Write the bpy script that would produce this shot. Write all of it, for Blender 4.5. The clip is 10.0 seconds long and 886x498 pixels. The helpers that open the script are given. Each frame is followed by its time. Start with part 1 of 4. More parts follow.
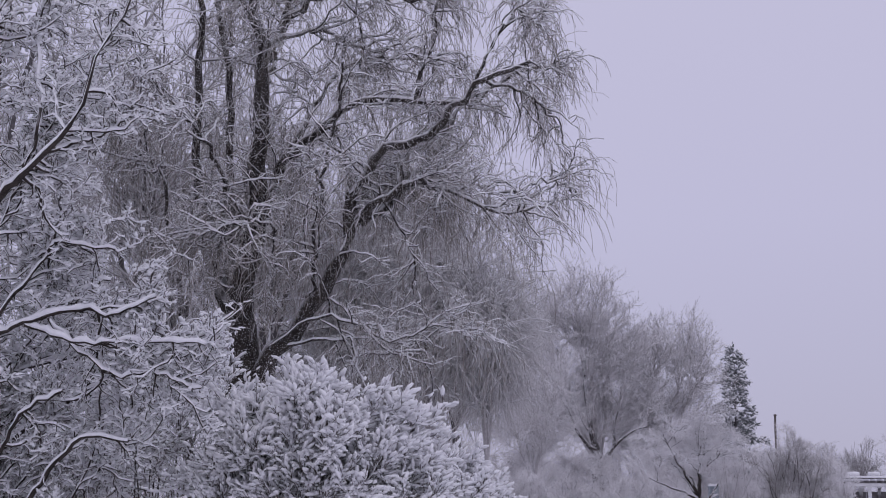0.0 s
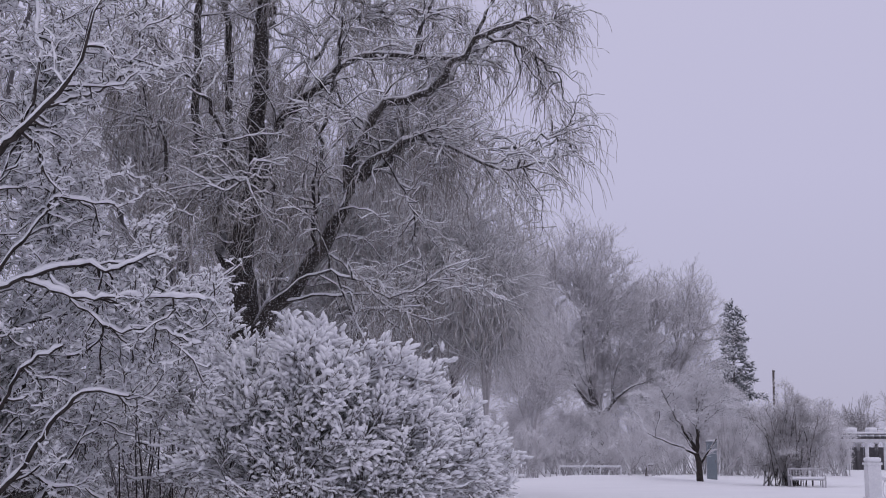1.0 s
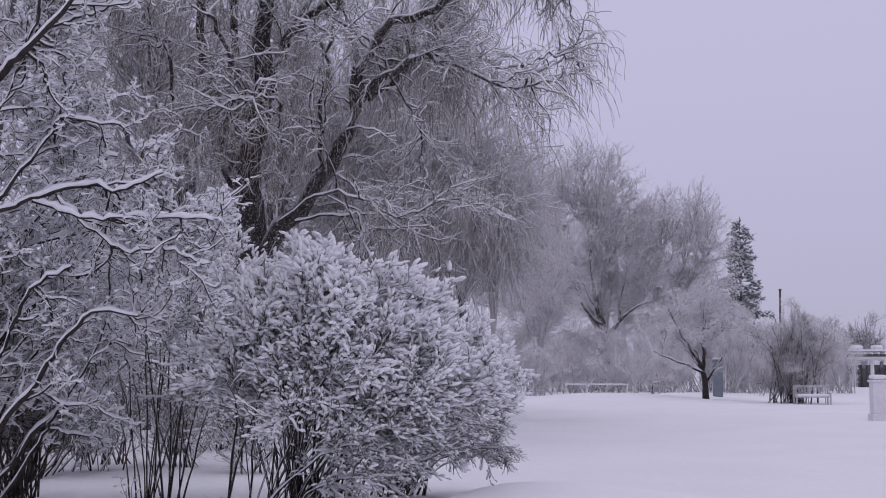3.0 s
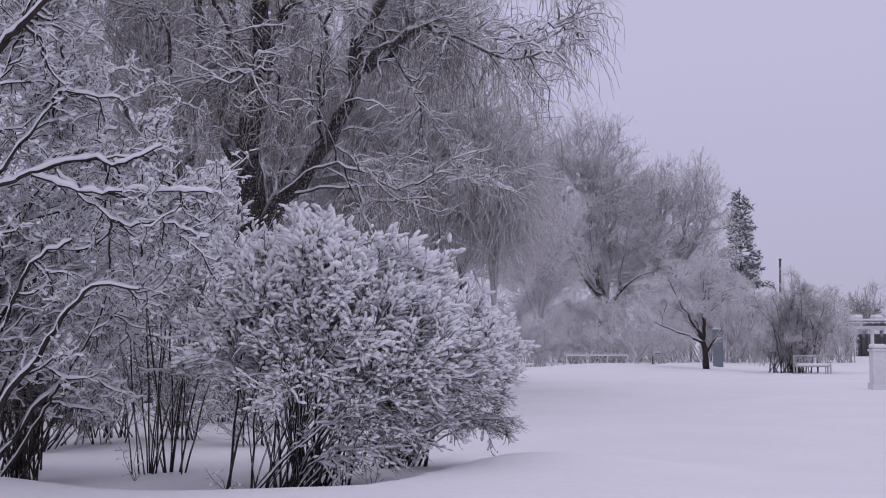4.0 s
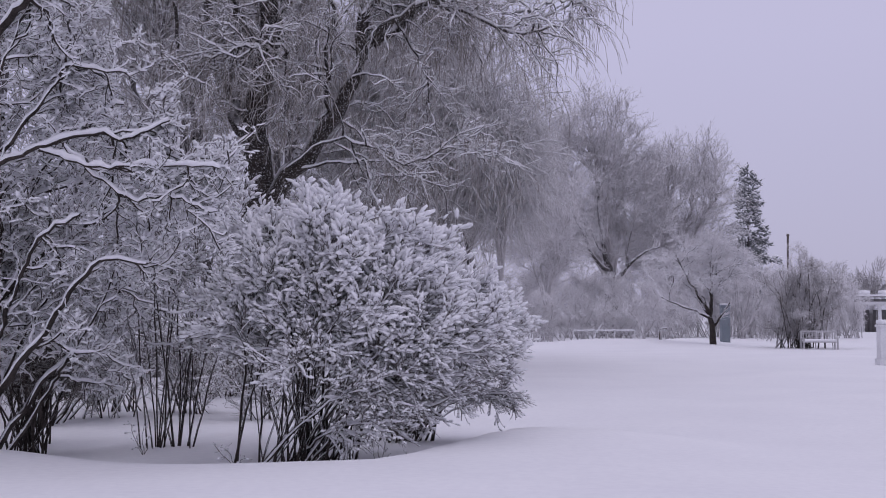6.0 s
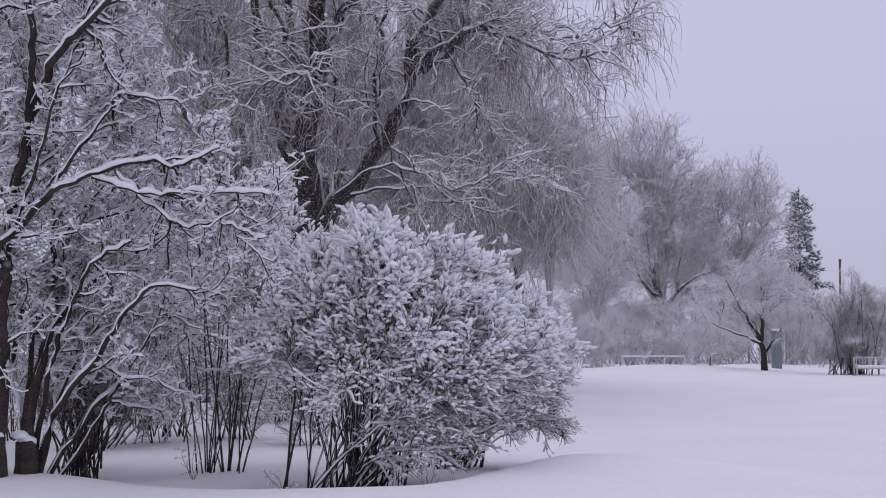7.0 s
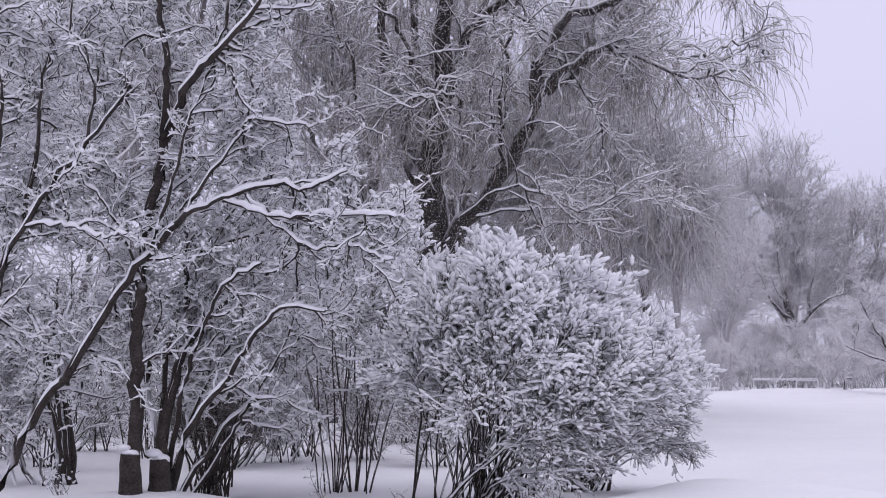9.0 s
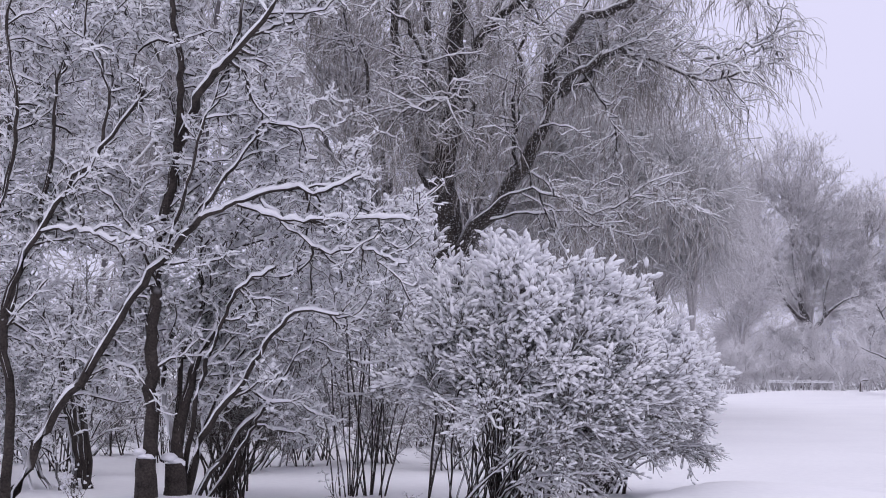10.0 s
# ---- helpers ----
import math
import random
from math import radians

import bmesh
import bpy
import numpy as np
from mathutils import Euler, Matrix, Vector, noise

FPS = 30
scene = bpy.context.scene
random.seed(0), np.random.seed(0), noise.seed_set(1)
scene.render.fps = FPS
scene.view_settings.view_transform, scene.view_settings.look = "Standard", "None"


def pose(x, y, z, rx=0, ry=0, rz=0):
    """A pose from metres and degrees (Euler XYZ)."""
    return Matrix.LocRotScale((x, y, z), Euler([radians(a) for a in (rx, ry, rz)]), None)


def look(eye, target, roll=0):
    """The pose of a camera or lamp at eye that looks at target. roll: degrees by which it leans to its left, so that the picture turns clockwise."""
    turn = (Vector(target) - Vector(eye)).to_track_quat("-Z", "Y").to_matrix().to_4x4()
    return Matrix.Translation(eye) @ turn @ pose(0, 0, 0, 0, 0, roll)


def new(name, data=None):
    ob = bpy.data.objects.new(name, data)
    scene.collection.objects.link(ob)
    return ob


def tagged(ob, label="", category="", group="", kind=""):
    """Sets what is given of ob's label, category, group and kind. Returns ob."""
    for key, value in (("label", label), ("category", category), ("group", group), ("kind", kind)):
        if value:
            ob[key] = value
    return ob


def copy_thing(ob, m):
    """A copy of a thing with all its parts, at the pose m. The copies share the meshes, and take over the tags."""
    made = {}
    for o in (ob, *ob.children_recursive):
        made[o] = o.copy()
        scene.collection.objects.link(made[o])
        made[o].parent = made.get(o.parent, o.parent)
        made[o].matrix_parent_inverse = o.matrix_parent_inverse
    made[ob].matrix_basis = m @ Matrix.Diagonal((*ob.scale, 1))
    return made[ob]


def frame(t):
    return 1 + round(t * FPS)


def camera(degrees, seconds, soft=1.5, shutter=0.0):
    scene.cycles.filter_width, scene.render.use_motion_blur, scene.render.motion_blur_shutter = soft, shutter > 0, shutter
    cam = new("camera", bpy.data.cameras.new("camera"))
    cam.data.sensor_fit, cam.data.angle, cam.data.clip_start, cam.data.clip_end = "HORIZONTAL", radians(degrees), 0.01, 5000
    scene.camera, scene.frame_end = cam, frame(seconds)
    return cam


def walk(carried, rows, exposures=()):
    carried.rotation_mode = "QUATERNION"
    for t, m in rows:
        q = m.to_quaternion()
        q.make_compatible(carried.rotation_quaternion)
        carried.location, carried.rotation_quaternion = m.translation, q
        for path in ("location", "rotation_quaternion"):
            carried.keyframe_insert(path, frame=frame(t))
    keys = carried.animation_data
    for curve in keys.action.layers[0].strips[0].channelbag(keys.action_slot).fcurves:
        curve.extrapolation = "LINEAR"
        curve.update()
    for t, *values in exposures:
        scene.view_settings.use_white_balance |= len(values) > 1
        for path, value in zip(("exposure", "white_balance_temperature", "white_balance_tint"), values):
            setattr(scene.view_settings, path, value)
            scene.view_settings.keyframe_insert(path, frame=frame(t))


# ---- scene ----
EYE = 1.55
cam = camera(36.5, 10.0, soft=1.0)
# seconds, yaw, pitch, roll: the camera is turned by hand from one standing place
TURNS = [
    (0.0, -0.314, 10.428, 0.174),
    (0.5, -0.326, 9.510, 0.328),
    (1.0, -0.330, 8.550, 0.276),
    (1.5, -0.211, 7.474, 0.526),
    (2.0, -0.101, 6.542, 0.727),
    (2.5, -0.062, 5.805, 0.488),
    (4.0, -0.032, 3.920, -0.175),
    (4.5, -0.000, 3.500, 0.000),
    (5.0, 0.103, 3.267, 0.087),
    (6.3, 0.360, 2.820, -0.150),
    (6.5, 0.425, 2.885, -0.171),
    (6.7, 0.740, 3.120, -0.130),
    (6.8, 1.260, 3.410, -0.100),
    (7.0, 2.348, 3.953, -0.044),
    (7.5, 4.162, 4.345, 0.035),
    (8.0, 5.600, 4.511, 0.334),
    (8.5, 6.828, 4.718, 0.359),
    (9.0, 7.718, 4.866, 0.224),
    (9.5, 8.206, 4.930, 0.029),
    (10.0, 8.320, 5.007, 0.038),
]
walk(cam, [(t, pose(0, 0, EYE, 90 + pitch, 0, yaw) @ pose(0, 0, 0, 0, 0, roll)) for t, yaw, pitch, roll in TURNS],
     [(0.0, -0.05, 6500, 10), (4.5, -0.05, 6430, 13), (6.5, 0.0, 6450, 12), (7.5, 0.13, 6500, 10), (8.5, 0.31, 6560, 8), (9.0, 0.42, 6600, 8), (10.0, 0.48, 6620, 8)])

# ---------------------------------------------------------------- light: an overcast winter sky
world = bpy.data.worlds.new("winter_sky")
scene.world = world
world.use_nodes = True
wn, wl = world.node_tree.nodes, world.node_tree.links
wn.clear()
w_out, w_bg, w_sky = wn.new("ShaderNodeOutputWorld"), wn.new("ShaderNodeBackground"), wn.new("ShaderNodeTexSky")
w_sky.sky_type, w_sky.sun_disc, w_sky.sun_elevation, w_sky.sun_rotation = "NISHITA", False, radians(30), radians(150)
w_geo, w_sep, w_ramp = wn.new("ShaderNodeTexCoord"), wn.new("ShaderNodeSeparateXYZ"), wn.new("ShaderNodeValToRGB")
w_scale, w_mix = wn.new("ShaderNodeVectorMath"), wn.new("ShaderNodeMix")
w_scale.operation = "SCALE"
w_scale.inputs["Scale"].default_value = 0.1
w_mix.data_type = "RGBA"
w_mix.inputs["Factor"].default_value = 0.95
w_ramp.color_ramp.elements[0].position, w_ramp.color_ramp.elements[0].color = 0.0, (0.455, 0.44, 0.60, 1)
w_ramp.color_ramp.elements[1].position, w_ramp.color_ramp.elements[1].color = 1.0, (0.74, 0.715, 0.89, 1)
mid = w_ramp.color_ramp.elements.new(0.2)
mid.color = (0.545, 0.525, 0.715, 1)
high = w_ramp.color_ramp.elements.new(0.55)
high.color = (0.60, 0.58, 0.76, 1)
wl.new(w_geo.outputs["Generated"], w_sep.inputs[0])
wl.new(w_sep.outputs["Z"], w_ramp.inputs[0])
wl.new(w_sky.outputs[0], w_scale.inputs[0])
wl.new(w_scale.outputs[0], w_mix.inputs["A"])
wl.new(w_ramp.outputs[0], w_mix.inputs["B"])
wl.new(w_mix.outputs["Result"], w_bg.inputs[0])
w_bg.inputs[1].default_value = 1.0
wl.new(w_bg.outputs[0], w_out.inputs[0])

sun = new("sun", bpy.data.lights.new("sun", "SUN"))
sun.data.energy, sun.data.angle, sun.data.color = 0.22, radians(50), (1.0, 0.97, 0.95)
sun.matrix_world = look((4, 10, 60), (0, 20, 0))


# ---------------------------------------------------------------- materials
def material(name, base, second, scale, rough=0.9, fine=8.0, bump=0.3, snow=0.0, edge=(0.35, 0.75), patch=3.0, fleck=0.0):
    """A two-scale mottled surface; snow > 0 lays snow on the faces that look up, fleck > 0 lodges bits of it in the bark."""
    m = bpy.data.materials.new(name)
    m.use_nodes = True
    n, l = m.node_tree.nodes, m.node_tree.links
    b = n["Principled BSDF"]
    b.inputs["Roughness"].default_value = rough
    b.inputs["Specular IOR Level"].default_value = 0.25
    co = n.new("ShaderNodeTexCoord")
    big, small = n.new("ShaderNodeTexNoise"), n.new("ShaderNodeTexNoise")
    big.inputs["Scale"].default_value, small.inputs["Scale"].default_value = scale, scale * fine
    big.inputs["Detail"].default_value, small.inputs["Detail"].default_value = 3, 4
    for x in (big, small):
        l.new(co.outputs["Object"], x.inputs["Vector"])
    add = n.new("ShaderNodeMath")
    add.operation = "ADD"
    l.new(big.outputs["Fac"], add.inputs[0])
    l.new(small.outputs["Fac"], add.inputs[1])
    ramp = n.new("ShaderNodeMapRange")
    ramp.inputs["From Min"].default_value, ramp.inputs["From Max"].default_value = 0.7, 1.3
    l.new(add.outputs[0], ramp.inputs["Value"])
    mix = n.new("ShaderNodeMix")
    mix.data_type = "RGBA"
    mix.inputs["A"].default_value, mix.inputs["B"].default_value = (*base, 1), (*second, 1)
    l.new(ramp.outputs["Result"], mix.inputs["Factor"])
    colour = mix.outputs["Result"]
    if snow:
        geo, sep = n.new("ShaderNodeNewGeometry"), n.new("ShaderNodeSeparateXYZ")
        l.new(geo.outputs["Normal"], sep.inputs[0])
        up = n.new("ShaderNodeMapRange")
        up.inputs["From Min"].default_value, up.inputs["From Max"].default_value = edge
        up.inputs["To Max"].default_value = snow
        l.new(sep.outputs["Z"], up.inputs["Value"])
        pat = n.new("ShaderNodeTexNoise")
        pat.inputs["Scale"].default_value = patch
        l.new(co.outputs["Object"], pat.inputs["Vector"])
        gate = n.new("ShaderNodeMapRange")
        gate.inputs["From Min"].default_value, gate.inputs["From Max"].default_value = 0.3, 0.5
        l.new(pat.outputs["Fac"], gate.inputs["Value"])
        mul = n.new("ShaderNodeMath")
        mul.operation = "MULTIPLY"
        l.new(up.outputs["Result"], mul.inputs[0])
        l.new(gate.outputs["Result"], mul.inputs[1])
        over = n.new("ShaderNodeMix")
        over.data_type = "RGBA"
        l.new(mul.outputs[0], over.inputs["Factor"])
        l.new(colour, over.inputs["A"])
        over.inputs["B"].default_value = (0.84, 0.84, 0.86, 1)
        colour = over.outputs["Result"]
    if fleck:
        bits, hold, rime = n.new("ShaderNodeTexNoise"), n.new("ShaderNodeMapRange"), n.new("ShaderNodeMix")
        bits.inputs["Scale"].default_value, bits.inputs["Detail"].default_value = fleck, 5
        hold.inputs["From Min"].default_value, hold.inputs["From Max"].default_value, hold.inputs["To Max"].default_value = 0.57, 0.64, 0.75
        rime.data_type = "RGBA"
        rime.inputs["B"].default_value = (0.70, 0.70, 0.73, 1)
        l.new(co.outputs["Object"], bits.inputs["Vector"])
        l.new(bits.outputs["Fac"], hold.inputs["Value"])
        l.new(hold.outputs["Result"], rime.inputs["Factor"])
        l.new(colour, rime.inputs["A"])
        colour = rime.outputs["Result"]
    l.new(colour, b.inputs["Base Color"])
    if bump:
        bp = n.new("ShaderNodeBump")
        bp.inputs["Strength"].default_value, bp.inputs["Distance"].default_value = bump, 0.02
        l.new(add.outputs[0], bp.inputs["Height"])
        l.new(bp.outputs[0], b.inputs["Normal"])
    return m


SNOW = material("snow", (0.80, 0.80, 0.83), (0.88, 0.88, 0.89), 3.0, 0.75, bump=0.15)
FIELD = material("snow_field", (0.80, 0.80, 0.82), (0.87, 0.87, 0.88), 0.35, 0.8, fine=30, bump=0.12)
BARK_DARK = material("dark_wet_bark", (0.017, 0.014, 0.0125), (0.075, 0.062, 0.055), 6.0, 0.85, bump=0.8, snow=0.9, edge=(0.25, 0.6), patch=5.0)
BARK_WILLOW = material("willow_bark", (0.014, 0.012, 0.010), (0.065, 0.055, 0.047), 5.0, 0.9, bump=0.9, snow=0.9, edge=(0.2, 0.6), patch=3.0, fleck=32.0)
TWIG = material("dark_twig", (0.042, 0.035, 0.031), (0.125, 0.105, 0.093), 4.0, 0.9, bump=0, snow=0.6, edge=(0.5, 0.9), patch=6.0)
DUSTED_TWIG = material("snow_dusted_twig", (0.05, 0.042, 0.037), (0.145, 0.122, 0.11), 4.0, 0.9, bump=0, snow=0.9, edge=(0.25, 0.7), patch=6.0)
WILLOW_TWIG = material("willow_twig", (0.165, 0.145, 0.122), (0.33, 0.30, 0.27), 2.0, 0.9, bump=0, snow=0.9, edge=(-0.1, 0.5), patch=4.0)
RIMED_BARK = material("rimed_dark_bark", (0.035, 0.031, 0.030), (0.11, 0.10, 0.098), 3.0, 0.9, bump=0.4, snow=0.9, edge=(0.1, 0.6), patch=1.5, fleck=6.0)
# The next seven base colours are paled for distance haze, besides their frost.
FROST_HAZE_LIMB = material("rimed_hazed_limb", (0.36, 0.345, 0.35), (0.56, 0.54, 0.545), 2.0, 0.9, bump=0, snow=0.8, edge=(0.2, 0.8), patch=2.0)
FROST_HAZE_TWIG = material("frosted_hazed_twig", (0.64, 0.625, 0.635), (0.82, 0.80, 0.81), 0.8, 0.9, bump=0, snow=0.85, edge=(0.0, 0.6), patch=2.0)
FROST_HAZE_BARK = material("frosted_hazed_bark", (0.38, 0.365, 0.37), (0.60, 0.58, 0.585), 2.0, 0.9, bump=0.4, snow=0.9, edge=(0.0, 0.5), patch=2.0)
WOOD_TWIG = material("hazed_wood_twig", (0.31, 0.295, 0.29), (0.52, 0.50, 0.49), 1.0, 0.9, bump=0, snow=0.9, edge=(0.0, 0.6), patch=3.0)
HOAR_HAZE_TWIG = material("hoary_hazed_hanging_twig", (0.40, 0.385, 0.38), (0.64, 0.625, 0.62), 1.0, 0.9, bump=0, snow=0.9, edge=(0.0, 0.6), patch=3.0)
DISTANT_TWIG = material("distant_frosted_hazed_twig", (0.36, 0.345, 0.35), (0.52, 0.50, 0.505), 0.5, 0.9, bump=0, snow=0.85, edge=(0.0, 0.6), patch=1.0)
WOOD_BARK = material("hazed_wood_bark", (0.08, 0.074, 0.077), (0.18, 0.168, 0.172), 2.0, 0.9, bump=0.4, snow=0.8, edge=(0.2, 0.6), patch=2.0)
# Needle green lightened so that its colour carries the haze over the fir.
NEEDLE = material("frosted_hazed_needles", (0.17, 0.185, 0.19), (0.30, 0.315, 0.32), 1.5, 0.9, bump=0, snow=0.8, edge=(0.4, 0.9), patch=1.5)
POLE_WOOD = material("weathered_pole_wood", (0.09, 0.075, 0.07), (0.16, 0.14, 0.13), 3.0, 0.9)
WHITE_PAINT = material("white_paint", (0.70, 0.70, 0.72), (0.82, 0.82, 0.83), 2.0, 0.6)
OLD_PAINT = material("weathered_white_paint", (0.40, 0.39, 0.40), (0.58, 0.57, 0.58), 4.0, 0.8)
BLUE_METAL = material("blue_grey_metal", (0.17, 0.20, 0.225), (0.23, 0.26, 0.285), 1.5, 0.6)
GREY_WOOD = material("grey_timber", (0.12, 0.115, 0.12), (0.22, 0.21, 0.215), 2.0, 0.9, snow=0.9)

# ---------------------------------------------------------------- geometry helpers
rng = np.random.default_rng(7)


def reseed(at, salt=0):
    """Each plant has its own random numbers, which hang on where it stands."""
    global rng
    rng = np.random.default_rng(int(abs(at[0]) * 1000 + abs(at[1]) * 77) + salt)


def mesh_from(name, verts, faces, mat, smooth=True):
    me = bpy.data.meshes.new(name)
    verts, faces = np.asarray(verts, np.float32), np.asarray(faces, np.int32)
    nv, (nf, k) = len(verts), faces.shape
    me.vertices.add(nv)
    me.vertices.foreach_set("co", verts.ravel())
    me.loops.add(nf * k)
    me.loops.foreach_set("vertex_index", faces.ravel())
    me.polygons.add(nf)
    me.polygons.foreach_set("loop_start", np.arange(0, nf * k, k, dtype=np.int32))
    me.polygons.foreach_set("loop_total", np.full(nf, k, np.int32))
    me.polygons.foreach_set("use_smooth", np.full(nf, smooth))
    me.materials.append(mat)
    me.update(calc_edges=True)
    return me


def thing(name, at, label, category, group="", kind=""):
    """An Empty at a thing's base, which parents its parts."""
    ob = new(name)
    ob.location = at
    ob.empty_display_size = 0.2
    return tagged(ob, label, category, group, kind)


def part(name, verts, faces, mat, parent, label="", smooth=True, kind=""):
    base = np.array(parent.location if parent.parent is None else parent.parent.location)
    ob = new(name, mesh_from(name, np.asarray(verts) - base, faces, mat, smooth))
    ob.parent = parent
    return tagged(ob, label, kind=kind)


def part_bm(name, bm, mat, parent, label="", smooth=False):
    """Links a bmesh, in the parent's own coordinates, as one mesh part."""
    me = bpy.data.meshes.new(name)
    bm.to_mesh(me)
    bm.free()
    me.materials.append(mat)
    if smooth:
        me.polygons.foreach_set("use_smooth", np.full(len(me.polygons), True))
    ob = new(name, me)
    ob.parent = parent
    return tagged(ob, label)


def box_bm(size, at=(0, 0, 0), bevel=0.01, turn=None):
    bm = bmesh.new()
    m = Matrix.Translation(at) @ (turn or Matrix()) @ Matrix.Diagonal((*size, 1))
    bmesh.ops.create_cube(bm, size=1, matrix=m)
    if bevel:
        bmesh.ops.bevel(bm, geom=bm.edges[:], offset=bevel, segments=2, affect="EDGES", profile=0.6)
    return bm


def unit(v):
    return v / np.maximum(np.linalg.norm(v, axis=-1, keepdims=True), 1e-9)


def limb(points, r0, r1, k=16, wiggle=0.03):
    """One curved limb through a few places: (1, k, 3) points and (1, k) radii."""
    p = np.array(points, float)
    q = np.vstack([2 * p[0] - p[1], p, 2 * p[-1] - p[-2]])
    t = np.linspace(0, len(p) - 1 - 1e-6, k)
    i, f = t.astype(int), (t % 1)[:, None]
    a, b, c, d = q[i], q[i + 1], q[i + 2], q[i + 3]
    out = 0.5 * (2 * b + (c - a) * f + (2 * a - 5 * b + 4 * c - d) * f ** 2 + (3 * b - a - 3 * c + d) * f ** 3)
    out[1:] += rng.normal(0, wiggle, (k - 1, 3))
    s = np.linspace(0, 1, k)
    return out[None], (r0 + (r1 - r0) * s ** 0.8)[None]


def arcs(base, tips, r0, r1, k=8, rise=0.5, wiggle=0.03, arch=(0.6, 0.95)):
    """Stems that leave base steeply and bow over to their tips."""
    base, tips = np.broadcast_to(base, tips.shape), np.asarray(tips, float)
    n = len(tips)
    ctrl = base + (tips - base) * np.array([1 - rise, 1 - rise, 1.0]) * rng.uniform(0.5, 0.8, (n, 1))
    ctrl[:, 2] = base[:, 2] + (tips[:, 2] - base[:, 2]) * rng.uniform(*arch, n)
    s = np.linspace(0, 1, k)[None, :, None]
    p = base[:, None] * (1 - s) ** 2 + 2 * ctrl[:, None] * s * (1 - s) + tips[:, None] * s ** 2
    p = p + rng.normal(0, wiggle, p.shape) * np.minimum(1, 4 * s)
    r0 = np.broadcast_to(r0, (n,))[:, None]
    return p, r0 + (r1 - r0) * s[..., 0] ** 0.9


def both(*sets):
    """Joins branch sets that have the same number of points."""
    return np.concatenate([s[0] for s in sets]), np.concatenate([s[1] for s in sets])


def grow(parents, n, length, angle, lift=0.0, wiggle=0.15, k=5, r=(0.01, 0.003), t=(0.2, 1.0), taper=0.4, spread=0.35, bias=(0, 0, 0)):
    """n twigs that leave random places of the parents; lift > 0 bends them up, < 0 lets them hang."""
    pp, pr = parents
    seg = np.linalg.norm(np.diff(pp, axis=1), axis=2).sum(1)
    who = rng.choice(len(pp), n, p=seg / seg.sum())
    u = rng.uniform(t[0], t[1], n)
    x = u * (pp.shape[1] - 1)
    i = np.minimum(x.astype(int), pp.shape[1] - 2)
    f = (x - i)[:, None]
    at = pp[who, i] * (1 - f) + pp[who, i + 1] * f
    tan = unit(pp[who, i + 1] - pp[who, i])
    side = unit(np.cross(tan, rng.normal(0, 1, (n, 3))))
    a = radians(angle) * rng.uniform(1 - spread, 1 + spread, n)[:, None]
    d = unit(tan * np.cos(a) + side * np.sin(a) + np.array(bias))
    ln = length * rng.uniform(0.55, 1.35, n) * (1 - taper * u)
    step = (ln / (k - 1))[:, None]
    out = [at]
    for _ in range(k - 1):
        d = unit(d + np.array([0, 0, lift]) + rng.normal(0, wiggle, (n, 3)))
        out.append(out[-1] + d * step)
    pts = np.stack(out, 1)
    pts[..., 2] = np.maximum(pts[..., 2], 0.02)
    s = np.linspace(0, 1, k)
    start = np.minimum(r[0] * rng.uniform(0.7, 1.3, n), 0.8 * (pr[who, i] + 1e-4))
    return pts, start[:, None] + (r[1] - start[:, None]) * s[None]


def tubes(s, sides=3):
    """Vertices and quads of round branches."""
    p, r = s
    n, k, _ = p.shape
    tan = unit(np.gradient(p, axis=1))
    ref = np.where(np.abs(tan[..., 2:]) > 0.9, np.array([1.0, 0, 0]), np.array([0, 0, 1.0]))
    a = unit(np.cross(tan, ref))
    b = np.cross(a, tan)
    w = np.linspace(0, 2 * np.pi, sides, endpoint=False) + (np.pi / 2 if sides == 3 else 0)
    v = p[:, :, None] + r[..., None, None] * (a[:, :, None] * np.cos(w)[:, None] + b[:, :, None] * np.sin(w)[:, None])
    return v.reshape(-1, 3), quads(n, k, sides)


def quads(n, k, sides):
    i = np.arange(n)[:, None, None] * k * sides
    j = np.arange(k - 1)[None, :, None] * sides
    c = np.arange(sides)[None, None]
    c2 = (c + 1) % sides
    return np.stack([i + j + c, i + j + c2, i + j + sides + c2, i + j + sides + c], -1).reshape(-1, 4)


def snow_on(s, wide, high, grain=0.35, cover=1.0, thin=False):
    """Snow lying along the upper side of branches: a rounded ridge, thicker where they run level."""
    p, r = s
    if cover < 1:
        keep = rng.random(len(p)) < cover
        p, r = p[keep], r[keep]
    n, k, _ = p.shape
    tan = unit(np.gradient(p, axis=1))
    level = np.clip(1.15 * np.linalg.norm(tan[..., :2], axis=-1) - 0.15, 0.12, 1)
    side = unit(np.stack([-tan[..., 1], tan[..., 0], np.zeros((n, k))], -1))
    lump = np.clip(rng.normal(1, grain, (n, k)), 0.3, 2.0)
    lump[:, -1] *= 0.7
    w = r * 0.9 + wide * lump * (0.35 + 0.65 * level)
    h = high * lump * (0.12 + 0.88 * level)
    w[:, 0], h[:, 0], w[:, -1] = w[:, 0] * 0.7, h[:, 0] * 0.5, w[:, -1] * 0.8
    up = np.array([0, 0, 1.0]) - 0.8 * tan[..., 2:] * tan
    prof = ((-1, 0.0, 0), (-0.75, 0.75, 0.7), (0, 0.9, 1.0), (0.75, 0.75, 0.7), (1, 0.0, 0))
    if thin:
        prof = ((-1, 0.0, 0), (-0.6, 0.8, 0.85), (0.6, 0.8, 0.85), (1, 0.0, 0))
    v = np.stack([p + side * (w * a)[..., None] + up * (r * b + h * c)[..., None] for a, b, c in prof], 2)
    return v.reshape(-1, 3), quads(n, k, len(prof))


